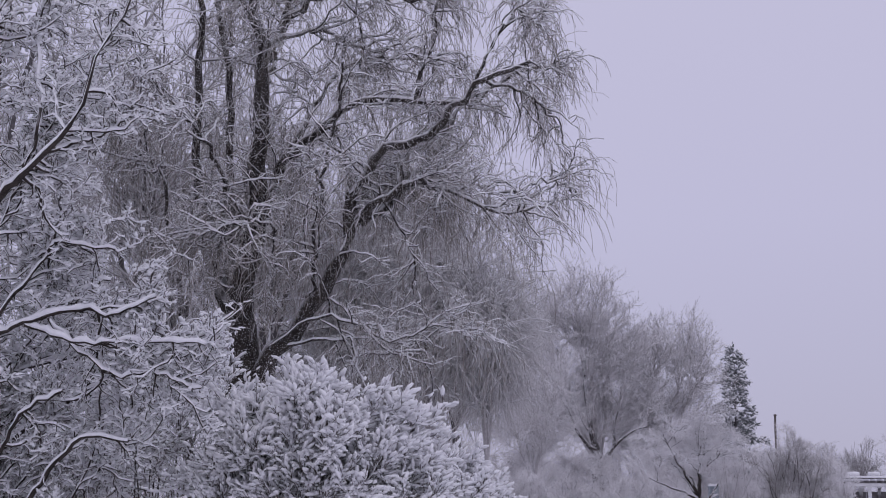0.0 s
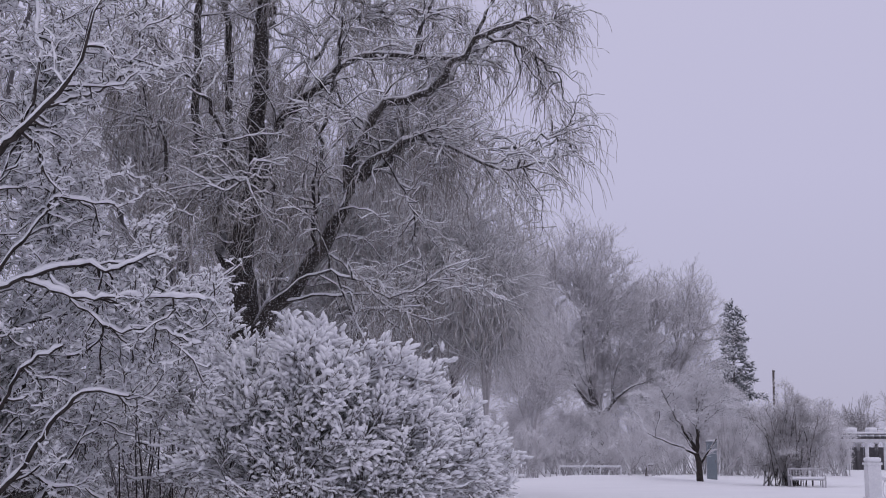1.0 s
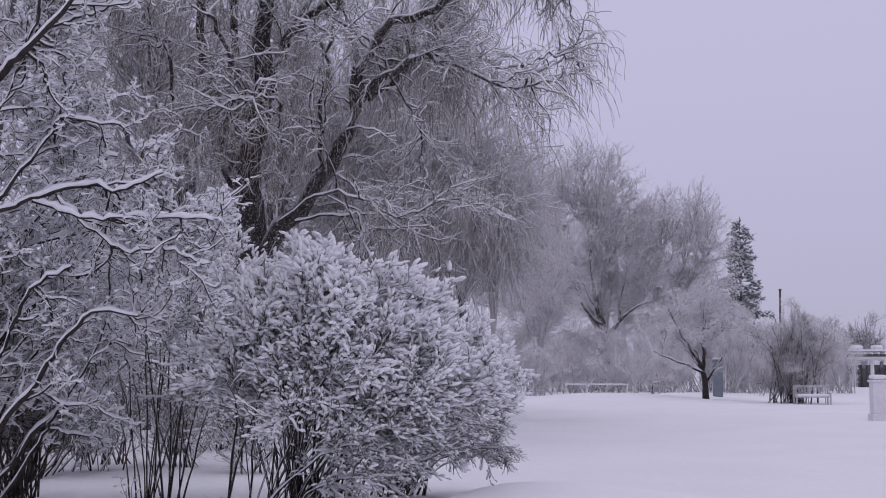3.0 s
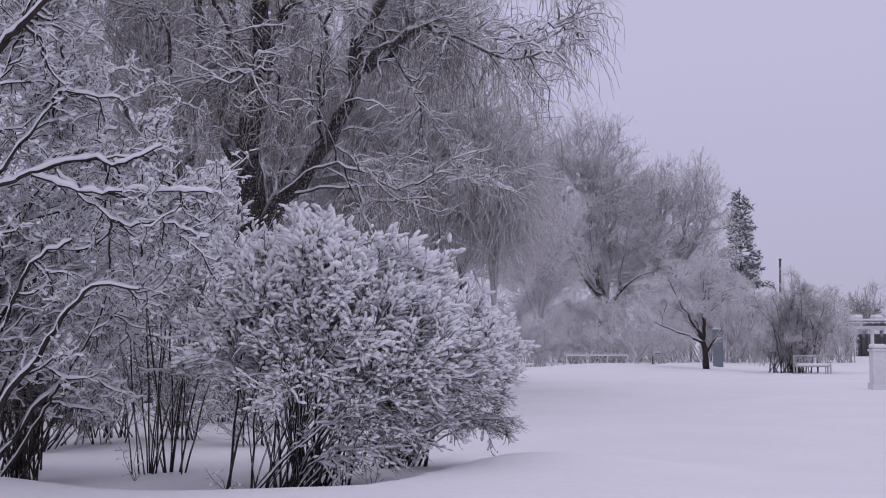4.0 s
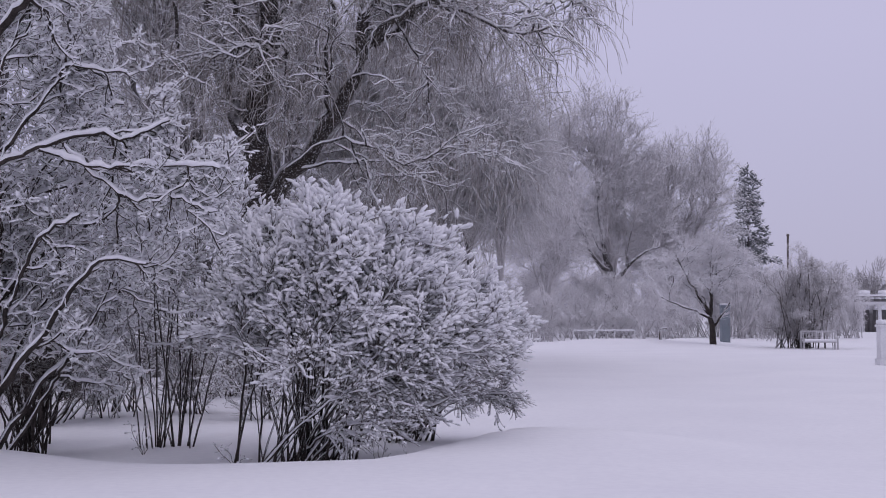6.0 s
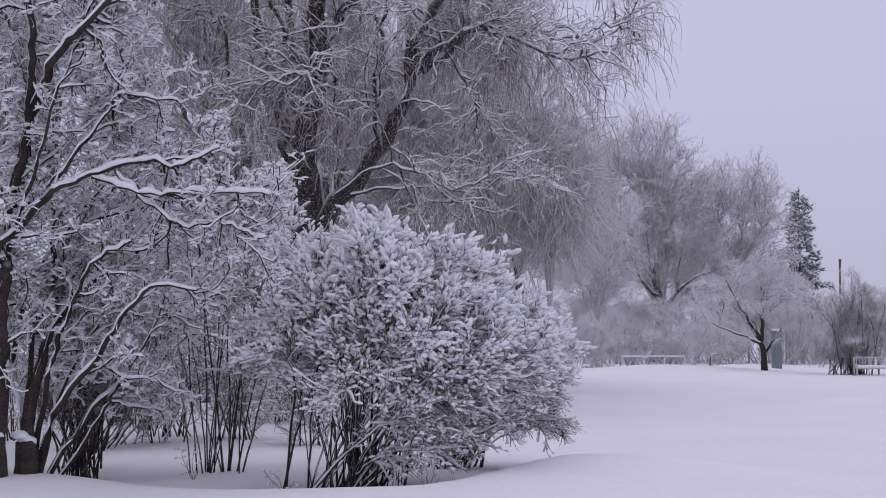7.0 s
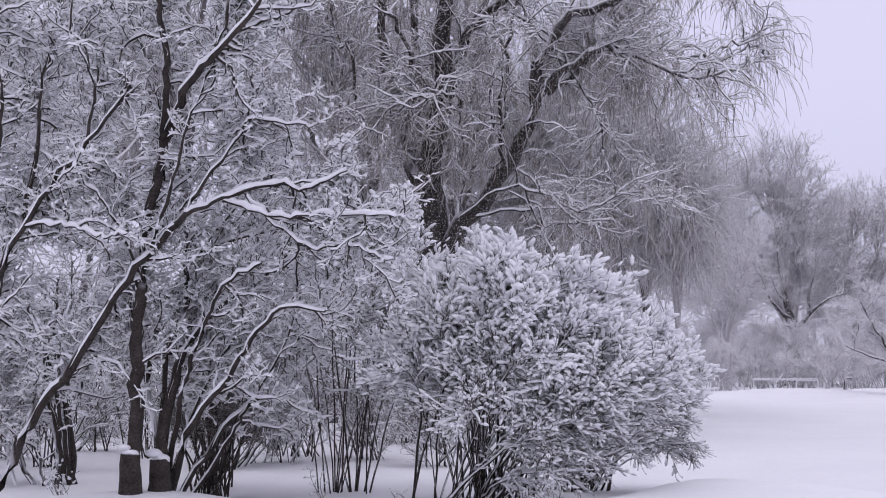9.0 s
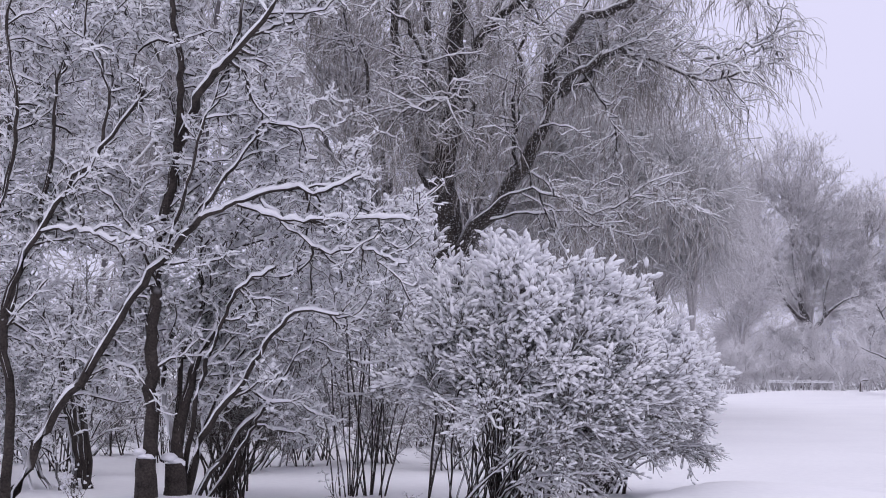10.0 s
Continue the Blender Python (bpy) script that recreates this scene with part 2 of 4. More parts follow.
def ico(sub):
    bm = bmesh.new()
    bmesh.ops.create_icosphere(bm, subdivisions=sub, radius=1)
    v, f = np.array([x.co[:] for x in bm.verts]), np.array([[y.index for y in x.verts] for x in bm.faces])
    bm.free()
    return v, f


ICO_1, ICO_2 = ico(1), ico(2)


def clumps(at, size, along=None, shape=ICO_1, flat=0.75, rough=0.3, stretch=(0.8, 1.35)):
    """Lumps of snow: uneven, flattened, drawn out along the twigs that carry them."""
    v, f = shape
    n = len(at)
    size = np.broadcast_to(size, (n,)) * rng.uniform(0.55, 1.4, n)
    q = v[None] * (1 + rng.normal(0, rough, (n, len(v), 1)) * 0.6)
    st = rng.uniform(*stretch, n)[:, None]
    if along is None:
        turn = rng.uniform(0, 2 * np.pi, n)
        along = np.stack([np.cos(turn), np.sin(turn), rng.uniform(-0.3, 0.3, n)], 1)
    ax = unit(along)
    ay = unit(np.cross(np.array([0, 0, 1.0]), ax + rng.normal(0, 0.02, (n, 3))))
    az = np.cross(ax, ay)
    x, y, z = q[..., 0] * st, q[..., 1] / st ** 0.5, q[..., 2] * flat
    z = np.where(z < 0, z * 0.55, z)
    w = (x[..., None] * ax[:, None] + y[..., None] * ay[:, None] + z[..., None] * az[:, None]) * size[:, None, None] + at[:, None]
    return w.reshape(-1, 3), (f[None] + (np.arange(n) * len(v))[:, None, None]).reshape(-1, 3)


def merge(*parts):
    vs, fs, o = [], [], 0
    for v, f in parts:
        vs.append(v)
        fs.append(np.asarray(f) + o)
        o += len(v)
    return np.concatenate(vs), np.concatenate(fs)


def ends(s, lo=0.45, hi=1.0, share=1.0):
    """Random places along the outer part of branches, and the branches' directions there."""
    p, _ = s
    if share < 1:
        p = p[rng.random(len(p)) < share]
    x = rng.uniform(lo, hi, len(p)) * (p.shape[1] - 1)
    i = np.minimum(x.astype(int), p.shape[1] - 2)
    f = (x - i)[:, None]
    r = np.arange(len(p))
    return p[r, i] * (1 - f) + p[r, i + 1] * f, p[r, i + 1] - p[r, i]


def in_dome(n, centre, radii, power=0.45, low=-1.0, high=1.0):
    """Random places in an ellipsoid, crowded towards its skin."""
    d = unit(rng.normal(0, 1, (n * 4, 3)))
    d = d[(d[:, 2] > low) & (d[:, 2] < high)][:n]
    return np.array(centre) + d * np.array(radii) * (rng.random((len(d), 1)) ** power)


# ---------------------------------------------------------------- ground
def smooth(a, b, x):
    u = np.clip((x - a) / (b - a), 0, 1)
    return u * u * (3 - 2 * u)


def bump_at(x, y, cx, cy, sx, sy):
    return np.exp(-((x - cx) / sx) ** 2 - ((y - cy) / sy) ** 2)


def height(x, y):
    """The snow's height: a drift in front of the shrubs, a hollow under them, low mounds far off."""
    x, y = np.asarray(x, float), np.asarray(y, float)
    crest = 13.3 + 3.4 * smooth(-0.9, 1.1, x) + 0.12 * np.sin(x * 0.9)
    drift = 0.22 * (1 - smooth(crest - 0.5, crest + 1.2, y)) * (1 - smooth(1.0, 5.5, x))
    drift = drift + 0.13 * bump_at(x, y, -4.75, 13.7, 1.1, 0.7)
    far = 0.42 * bump_at(x, y, 9.0, 72, 4.5, 5) + 0.3 * bump_at(x, y, 14.5, 80, 2.5, 3) - 0.05
    wave = 0.035 * np.sin(x * 0.55 + 0.3 * y) * np.sin(y * 0.33 - 1) + 0.02 * np.sin(x * 1.3 - y * 0.8)
    return drift + far + wave * np.minimum(1, 40 / np.maximum(np.hypot(x, y), 1))


def on_ground(x, y, sink=0.03):
    return (x, y, float(height(x, y)) - sink)


def ground_sheet():
    gx = np.concatenate([-np.geomspace(1500, 12, 40), np.linspace(-11.8, 11.8, 80), np.geomspace(12, 1500, 40)])
    gy = np.concatenate([-np.geomspace(600, 2, 20), np.linspace(-1.8, 24, 110), np.geomspace(24.3, 3000, 90)])
    xx, yy = np.meshgrid(gx, gy, indexing="ij")
    zz = height(xx, yy)
    nx, ny = len(gx), len(gy)
    i = np.arange(nx - 1)[:, None] * ny + np.arange(ny - 1)[None]
    f = np.stack([i, i + ny, i + ny + 1, i + 1], -1).reshape(-1, 4)
    ob = new("ground", mesh_from("ground", np.stack([xx, yy, zz], -1).reshape(-1, 3), f, FIELD))
    return tagged(ob, "smooth deep untouched snow over a wide park lawn", "snow field", kind="structure")


ground_sheet()


# ---------------------------------------------------------------- woody plants
def pick(s, q):
    return s[0][q:q + 1], s[1][q:q + 1]


def shoots(parents, n, length, centre, radii, k=4, t=(0.3, 1.0), upward=0.4, noise=0.45, r=0.0045):
    """Short shoots that point out of a rounded bush: upwards near its top, sideways and down near its skirt."""
    pp, _ = parents
    who = rng.integers(0, len(pp), n)
    x = rng.uniform(t[0], t[1], n) * (pp.shape[1] - 1)
    i = np.minimum(x.astype(int), pp.shape[1] - 2)
    f = (x - i)[:, None]
    at = pp[who, i] * (1 - f) + pp[who, i + 1] * f
    rel = (at - np.array(centre)) / np.array(radii)
    tan = unit(pp[who, i + 1] - pp[who, i])
    d = unit(rel) * 0.35 + tan * 0.8 + rng.normal(0, noise, (n, 3))
    d[:, 2] += upward * (0.25 + 0.75 * np.clip(rel[:, 2], -1, 1))
    d = unit(d)
    step = (length * rng.uniform(0.6, 1.35, n) / (k - 1))[:, None]
    out = [at]
    for _ in range(k - 1):
        d = unit(d + rng.normal(0, 0.16, (n, 3)) + np.array([0, 0, 0.05]))
        out.append(out[-1] + d * step)
    pts = np.stack(out, 1)
    pts[..., 2] = np.maximum(pts[..., 2], height(pts[..., 0], pts[..., 1]) + 0.04)
    return pts, np.broadcast_to(np.linspace(r, r * 0.6, k), (n, k)).copy()


def fingers(s, size, centre, radii, skip=0.08):
    """Snow that wraps the outer half of each shoot in one or two drawn-out lumps."""
    p, _ = s
    low = (p[:, -1, 2] - centre[2]) / radii[2]
    p = p[rng.random(len(p)) < np.clip(0.86 + 0.3 * low, 0.55, 1 - skip)]
    k = p.shape[1]
    grown = np.clip(1.0 + 0.4 * (p[:, -1, 2] - centre[2]) / radii[2], 0.74, 1.35)
    tip, mid = p[:, -1] * 0.85 + p[:, -2] * 0.15, p[:, k // 2] * 0.6 + p[:, k // 2 - 1] * 0.4
    up = np.array([0, 0, size * 0.35])
    level = np.array([1.0, 1.0, 0.5])
    half = rng.random(len(p)) < 0.75
    a = clumps(tip + up, size * grown, (p[:, -1] - p[:, -2]) * level, flat=0.85, rough=0.2, stretch=(1.3, 2.6))
    b = clumps(mid[half] + up, 0.9 * size * grown[half], ((p[:, k // 2] - p[:, k // 2 - 1]) * level)[half], flat=0.85, rough=0.2, stretch=(1.3, 2.6))
    return merge(a, b)


def lilac(at, spread_r, dome, radii, stems, n, label, low=0.0, skirt=(1.1, -0.35), extra=(), size=0.0235, side_n=11, side_len=0.5, side_from=0.5, length=0.17):
    """A lilac bush: a sheaf of dark stems that spread and bow outwards, and a crown of shoots wrapped in snow.
    skirt: the height below which the crown leaves its stems bare, and how that height changes with x."""
    base = np.array(on_ground(*at))
    reseed(base)
    ob = thing("lilac_bush", base, label, "shrub", "snow-laden shrubs")
    i = np.arange(stems)
    z, turn = low + (1 - low) * (i + 0.5) / stems, i * 2.39996
    flat = np.sqrt(1 - z ** 2)
    tips = np.array(dome) + np.stack([flat * np.cos(turn), flat * np.sin(turn), z], 1) * np.array(radii) * rng.uniform(0.6, 1.06, (stems, 1))
    tips = tips[tips[:, 2] > skirt[0] + skirt[1] * (tips[:, 0] - dome[0])]
    if len(extra):
        tips = np.concatenate([tips, np.array(extra)])
    m = len(tips)
    feet = base + np.stack([rng.normal(0, spread_r, m), rng.normal(0, spread_r * 0.6, m), np.zeros(m)], 1)
    feet[:, 0] += 0.08 * (tips[:, 0] - base[0])
    feet[:, 2] = height(feet[:, 0], feet[:, 1]) - 0.05
    main = arcs(feet, tips, rng.uniform(0.008, 0.018, m), 0.005, 12, 0.3, 0.012, (0.85, 1.15))
    side = grow(main, m * side_n, side_len, 38, 0.0, 0.2, 6, (0.007, 0.004), (side_from, 1.0), 0.35)
    sprig = shoots(side, n, length, dome, radii)
    for q in range(m):
        part("stem", *tubes(pick(main, q), 5), BARK_DARK, ob)
    part("side_branch_mass", *tubes(side, 3), DUSTED_TWIG, ob, kind="stuff")
    part("twig_mass", *tubes(sprig, 3), DUSTED_TWIG, ob, kind="stuff")
    part("branch_snow", *merge(snow_on(main, 0.005, 0.024, thin=True), snow_on(side, 0.008, 0.026, thin=True)), SNOW, ob, "white snow lying along the branches", kind="stuff")
    part("shoot_snow", *fingers(sprig, size, dome, radii), SNOW, ob, "fingers of fresh snow wrapped round the shoots", kind="stuff")
    return ob


def snow_shrub(at, spread_r, dome, radii, stems, twigs, label, name="lilac_bush", low=-0.35, extra=(), clump=0.026, lumps=0.3, fine=1.0, side_n=9, power=0.5,
               bark=BARK_DARK, twig_mat=DUSTED_TWIG, group="snow-laden shrubs", rise=0.08, frost=False, tube_share=1.0, side_from=0.35, side_mat=None, far=False, side_len=0.7, twig_len=0.17, puff=0.018, lift=0.03):
    """A shrub of many stems that bow outwards, with side branches, twigs and the snow that they carry."""
    base = np.array(on_ground(*at))
    reseed(base)
    ob = thing(name, base, label, "shrub", group)
    tips = in_dome(stems, dome, radii, power, low)
    if len(extra):
        tips = np.concatenate([tips, np.array(extra)])
    stems = len(tips)
    feet = base + np.stack([rng.normal(0, spread_r, stems), rng.normal(0, spread_r * 0.6, stems), np.zeros(stems)], 1)
    feet[:, 0] += 0.06 * (tips[:, 0] - base[0])
    feet[:, 2] = height(feet[:, 0], feet[:, 1]) - 0.05
    main = arcs(feet, tips, rng.uniform(0.007, 0.019, stems) * fine, 0.005 * fine, 10, rise, 0.012 * fine, (0.9, 1.2))
    side = grow(main, stems * side_n, side_len, 36, lift, 0.22, 5, (0.007 * fine, 0.003 * fine), (side_from, 1.0), 0.45)
    twig = grow(side, twigs, twig_len, 42, lift + 0.04, 0.42, 3, (0.004 * fine, 0.0025 * fine), (0.1, 1.0), 0.2)
    for q in range(stems):
        part("stem", *tubes(pick(main, q), 5), bark, ob)
    part("side_branch_mass", *tubes(side, 3), side_mat or twig_mat, ob, kind="stuff")
    bare = rng.random(len(twig[0])) < tube_share
    part("twig_mass", *tubes((twig[0][bare], twig[1][bare]), 3), twig_mat, ob, kind="stuff")
    if not frost:
        part("branch_snow", *merge(snow_on(main, 0.005 * fine, 0.026 * fine, thin=True), snow_on(side, 0.006 * fine, 0.022 * fine, thin=True)), SNOW, ob, "white snow lying along the branches", kind="stuff")
    if not far:
        part("twig_snow", *snow_on(twig, puff * 0.5, puff, 0.5, thin=True), SNOW, ob, "white snow lying along the twigs", kind="stuff")
    if lumps:
        (a, da), (b, db) = ends(twig, 0.3, 1.0, lumps), ends(side, 0.5, 1.0, 0.5)
        part("snow_clumps", *clumps(np.concatenate([a, b]), clump * fine, np.concatenate([da, db])), SNOW, ob, "soft lumps of fresh snow on the twig ends", kind="stuff")
    return ob


def limb_tree(name, at, label, limbs, side, sub, twig, bark, twig_mat, snow, category="tree", group="", clump=0.0, lumps=0.5, sides=8, rough=0.012):
    """A tree whose main limbs are given by a few places each: (places, first radius, last radius)."""
    base = np.array(at)
    reseed(base)
    ob = thing(name, base, label, category, group)
    sets = []
    for q, (places, r0, r1) in enumerate(limbs):
        one = limb(places, r0, r1, 24, rough + 0.1 * r1)
        sets.append(one)
        part("trunk" if q == 0 else "limb", *tubes(one, sides), bark, ob)
    main = both(*sets)
    s1 = grow(main, **side)
    s2 = grow(s1, **sub)
    s3 = grow(s2, **twig)
    part("branch_mass", *tubes(s1, 4), bark, ob, kind="stuff")
    part("side_branch_mass", *tubes(s2, 3), bark, ob, kind="stuff")
    bare = rng.random(len(s3[0])) < (0.6 if clump else 1.0)
    part("twig_mass", *tubes((s3[0][bare], s3[1][bare]), 3), twig_mat, ob, kind="stuff")
    a, b, c = snow
    part("limb_snow", *snow_on(main, a * 0.3, a), SNOW, ob, "thick snow lying along the limbs", kind="stuff")
    part("branch_snow", *merge(snow_on(s1, b * 0.25, b, thin=True), snow_on(s2, c * 0.2, c, thin=True)), SNOW, ob, "white snow along the branches", kind="stuff")
    if clump:
        part("twig_snow", *snow_on(s3, 0.004, 0.014, 0.4, thin=True), SNOW, ob, "white snow along the twigs", kind="stuff")
        (p, d), (p2, d2) = ends(s3, 0.3, 1.0, lumps), ends(s2, 0.4, 1.0, 0.4)
        part("snow_clumps", *clumps(np.concatenate([p, p2]), clump, np.concatenate([d, d2])), SNOW, ob, "soft lumps of fresh snow on the twigs", kind="stuff")
    return ob


def crown_tree(name, at, crown, radii, trunk_r, fork, limbs, subs, twigs, label, bark, twig_mat, twig_len=0.8, twig_r=0.008, lift=0.03, group="", snow=0.0, low=-0.5,
               seg=3, limb_r=0.4, lean=0.0, sub_len=1.8, power=0.4, sub_lift=0.03, angle=38, category="tree", rise=0.25, sub_from=0.2, limb_bark=None, forks=(), sub_r=None, sub_mat=None, primaries=7, bough_r=None):
    """A tree with a trunk that forks into limbs, which fill a rounded crown."""
    base = np.array(on_ground(*at, 0.1))
    reseed(base)
    ob = thing(name, base, label, category, group)
    top = base + np.array([lean, 0, fork])
    trunk = limb([base, base * 0.5 + top * 0.5 + np.array([0.05 * fork * rng.normal(), 0, 0]), top], trunk_r * 1.2, trunk_r * 0.8, 8, trunk_r * 0.1)
    tips = in_dome(limbs, crown, radii, power, low)
    first = np.array(crown) + (in_dome(primaries, crown, radii, 0.3, -0.2) - np.array(crown)) * 0.5
    main = arcs(top, first, trunk_r * limb_r * rng.uniform(0.8, 1.3, len(first)), trunk_r * 0.16, 9, rise, 0.02 * radii[0])
    for places, r0, r1 in forks:
        main = both(main, limb(places, r0, r1, 9, 0.03))
    for q in range(len(main[0])):
        part("limb", *tubes(pick(main, q), 6), bark if q >= primaries else limb_bark or bark, ob)
    nodes, node_r = main[0][:, 2:].reshape(-1, 3), main[1][:, 2:].reshape(-1)
    gap = np.linalg.norm((tips[:, None] - nodes[None]) * np.array([1, 1, 0.8]), axis=-1) + 3 * np.maximum(0, nodes[None, :, 2] - tips[:, None, 2] + 0.1 * radii[2])
    near = np.argmin(gap * rng.uniform(0.8, 1.25, gap.shape), 1)
    second = arcs(nodes[near], tips, np.minimum(node_r[near] * 0.7, bough_r or trunk_r * 0.16), min(0.02, trunk_r * 0.05), 9, rise, 0.02 * radii[0])
    for q in range(min(len(tips), 24)):
        part("bough", *tubes(pick(second, q), 4), limb_bark or bark, ob)
    if len(tips) > 24:
        part("bough_mass", *tubes((second[0][24:], second[1][24:]), 4), limb_bark or bark, ob, kind="stuff")
    main = both(main, second)
    side = grow(main, subs, sub_len, angle, sub_lift, 0.14, 6, (sub_r or trunk_r * 0.14, twig_r), (sub_from, 1), 0.4)
    twig = grow(side, twigs, twig_len, 40, lift, 0.16, seg, (twig_r, twig_r * 0.5), (0.1, 1), 0.3)
    part("trunk", *tubes(trunk, 10), bark, ob)
    part("branch_mass", *tubes(side, 3), sub_mat or twig_mat, ob, kind="stuff")
    part("twig_mass", *tubes(twig, 3), twig_mat, ob, kind="stuff")
    if snow:
        part("branch_snow", *merge(snow_on(main, snow * 0.4, snow, thin=True), snow_on(side, snow * 0.25, snow * 0.6, thin=True)), SNOW, ob, "white snow along the branches", kind="stuff")
    return ob


# ---------------------------------------------------------------- the lilac shrubs by the drift
lilac((-1.75, 14.9), 0.30, (-1.06, 14.95, 1.46), (1.42, 1.2, 1.27), 52, 13500, "large rounded lilac bush with dark stems, bowed under fresh snow", low=-0.6, skirt=(0.85, -0.3), side_n=17, side_len=0.56, side_from=0.45,
      extra=[(0.25, 15.30, 1.60), (0.35, 15.20, 1.30), (0.35, 14.60, 1.18), (0.40, 14.40, 1.47), (-0.14, 14.20, 1.23), (-0.38, 14.10, 0.94), (0.22, 14.30, 1.17),
             (-0.55, 14.00, 0.71), (-0.83, 13.80, 0.78), (-1.62, 13.60, 1.02), (-0.02, 14.60, 0.86), (-2.27, 15.20, 2.32), (-1.96, 14.80, 2.34), (-1.50, 15.00, 2.62),
             (-1.49, 14.50, 2.44), (-2.02, 14.40, 1.95), (0.02, 15.00, 1.93), (-0.50, 14.20, 0.49), (-0.21, 14.60, 0.58), (-0.78, 14.00, 0.45), (-2.35, 14.30, 1.45), (-2.5, 14.6, 1.65)])
lilac((-3.35, 16.4), 0.14, (-3.27, 16.40, 2.35), (1.15, 1.0, 1.15), 14, 4400, "slender many-stemmed lilac bush under snow beside a larger one", low=-0.5, skirt=(1.5, 0.0), side_n=24, size=0.02, side_len=0.65,
      extra=[(-4.06, 16.60, 1.03), (-4.21, 16.60, 1.46), (-3.05, 16.00, 1.39), (-2.47, 16.20, 1.66)])
lilac((-0.7, 17.2), 0.2, (0.12, 17.00, 1.15), (0.70, 1.0, 0.80), 40, 5600, "snow-laden lilac bush whose outer branches arch down to the ground", low=-0.8, skirt=(0.75, -0.4), side_len=0.42,
      extra=[(-0.13, 17.00, 0.57), (0.25, 17.10, 0.49), (0.66, 16.60, 0.83), (0.74, 16.60, 1.11), (0.66, 16.60, 1.36), (0.76, 16.70, 0.58), (0.58, 16.80, 0.52), (0.38, 17.30, 0.87)])

# ---------------------------------------------------------------- the multi-stemmed trees beside them
NEAR = dict(side=dict(n=120, length=0.95, angle=45, lift=0.04, wiggle=0.3, k=9, r=(0.018, 0.007), t=(0.25, 1.0), taper=0.42, bias=(0, 1.2, 0)),
            sub=dict(n=1500, length=0.30, angle=52, lift=0.05, wiggle=0.45, k=6, r=(0.008, 0.005), t=(0.1, 1.0), taper=0.3, bias=(0, 0.6, 0)),
            twig=dict(n=6000, length=0.112, angle=55, lift=0.08, wiggle=0.42, k=3, r=(0.005, 0.004), t=(0.1, 1.0), taper=0.2, bias=(0, 0.2, 0)),
            bark=BARK_DARK, twig_mat=TWIG, snow=(0.034, 0.022, 0.015), clump=0.022, lumps=0.45, group="multi-stemmed trees")
hawthorn_limbs_a1 = [
    ([(-4.97, 13.20, 0.18), (-4.93, 13.20, 1.26), (-4.94, 13.20, 2.06), (-4.85, 13.20, 2.99), (-4.68, 13.20, 3.84)], 0.085, 0.05),
    ([(-4.68, 13.20, 3.84), (-4.49, 13.00, 4.05), (-4.34, 12.78, 4.25), (-4.12, 12.60, 4.43), (-3.90, 12.40, 4.53), (-3.68, 12.30, 4.73), (-3.38, 12.20, 5.03), (-3.25, 12.20, 5.6), (-2.95, 12.3, 6.2), (-2.85, 12.3, 6.9)], 0.054, 0.012),
    ([(-4.68, 13.20, 3.84), (-4.62, 13.00, 4.22), (-4.57, 12.90, 4.69), (-4.68, 12.90, 5.28), (-4.51, 12.80, 5.89), (-4.22, 12.80, 6.58)], 0.048, 0.018),
    ([(-4.72, 13.20, 3.93), (-4.97, 13.40, 4.70), (-5.20, 13.60, 5.18), (-5.76, 13.80, 5.89)], 0.025, 0.01),
    ([(-3.90, 12.40, 4.53), (-3.80, 12.5, 5.2), (-4.07, 13.10, 6.27), (-3.87, 13.00, 6.76)], 0.022, 0.008),
]
hawthorn_limbs_a2 = [
    ([(-3.68, 12.30, 4.73), (-3.1, 12.5, 5.0), (-2.85, 12.6, 5.4)], 0.02, 0.008),
    ([(-4.91, 13.20, 2.41), (-5.12, 13.00, 2.98), (-5.39, 12.90, 3.37), (-5.72, 12.80, 3.60)], 0.022, 0.008),
    ([(-4.81, 13.20, 3.17), (-4.43, 13.60, 3.63), (-4.16, 13.90, 4.29), (-3.94, 14.00, 4.67)], 0.022, 0.008),
]
upright = limb_tree("hawthorn", (-4.95, 13.20, 0.20), "upright dark-trunked tree with snow along every branch", hawthorn_limbs_a1 + hawthorn_limbs_a2, **NEAR)
hawthorn_limbs_b1 = [
    ([(-4.76, 13.50, 0.24), (-4.72, 13.50, 0.84), (-4.58, 13.50, 1.54), (-4.28, 13.60, 2.08), (-3.89, 13.70, 2.37), (-3.33, 13.90, 2.80)], 0.075, 0.02),
    ([(-4.79, 13.70, -0.07), (-4.45, 13.50, 0.90), (-4.09, 13.40, 1.31), (-3.77, 13.30, 1.77), (-3.39, 13.20, 2.12), (-2.96, 13.10, 2.05)], 0.05, 0.014),
    ([(-4.76, 13.60, 0.55), (-4.77, 13.80, 1.30), (-4.65, 14.00, 1.91), (-4.23, 14.20, 2.59), (-3.75, 14.30, 3.03)], 0.045, 0.014),
    ([(-4.85, 13.90, -0.10), (-4.27, 14.00, 0.82), (-3.83, 14.20, 1.30), (-3.58, 14.40, 1.79), (-3.02, 14.50, 2.10)], 0.04, 0.012),
]
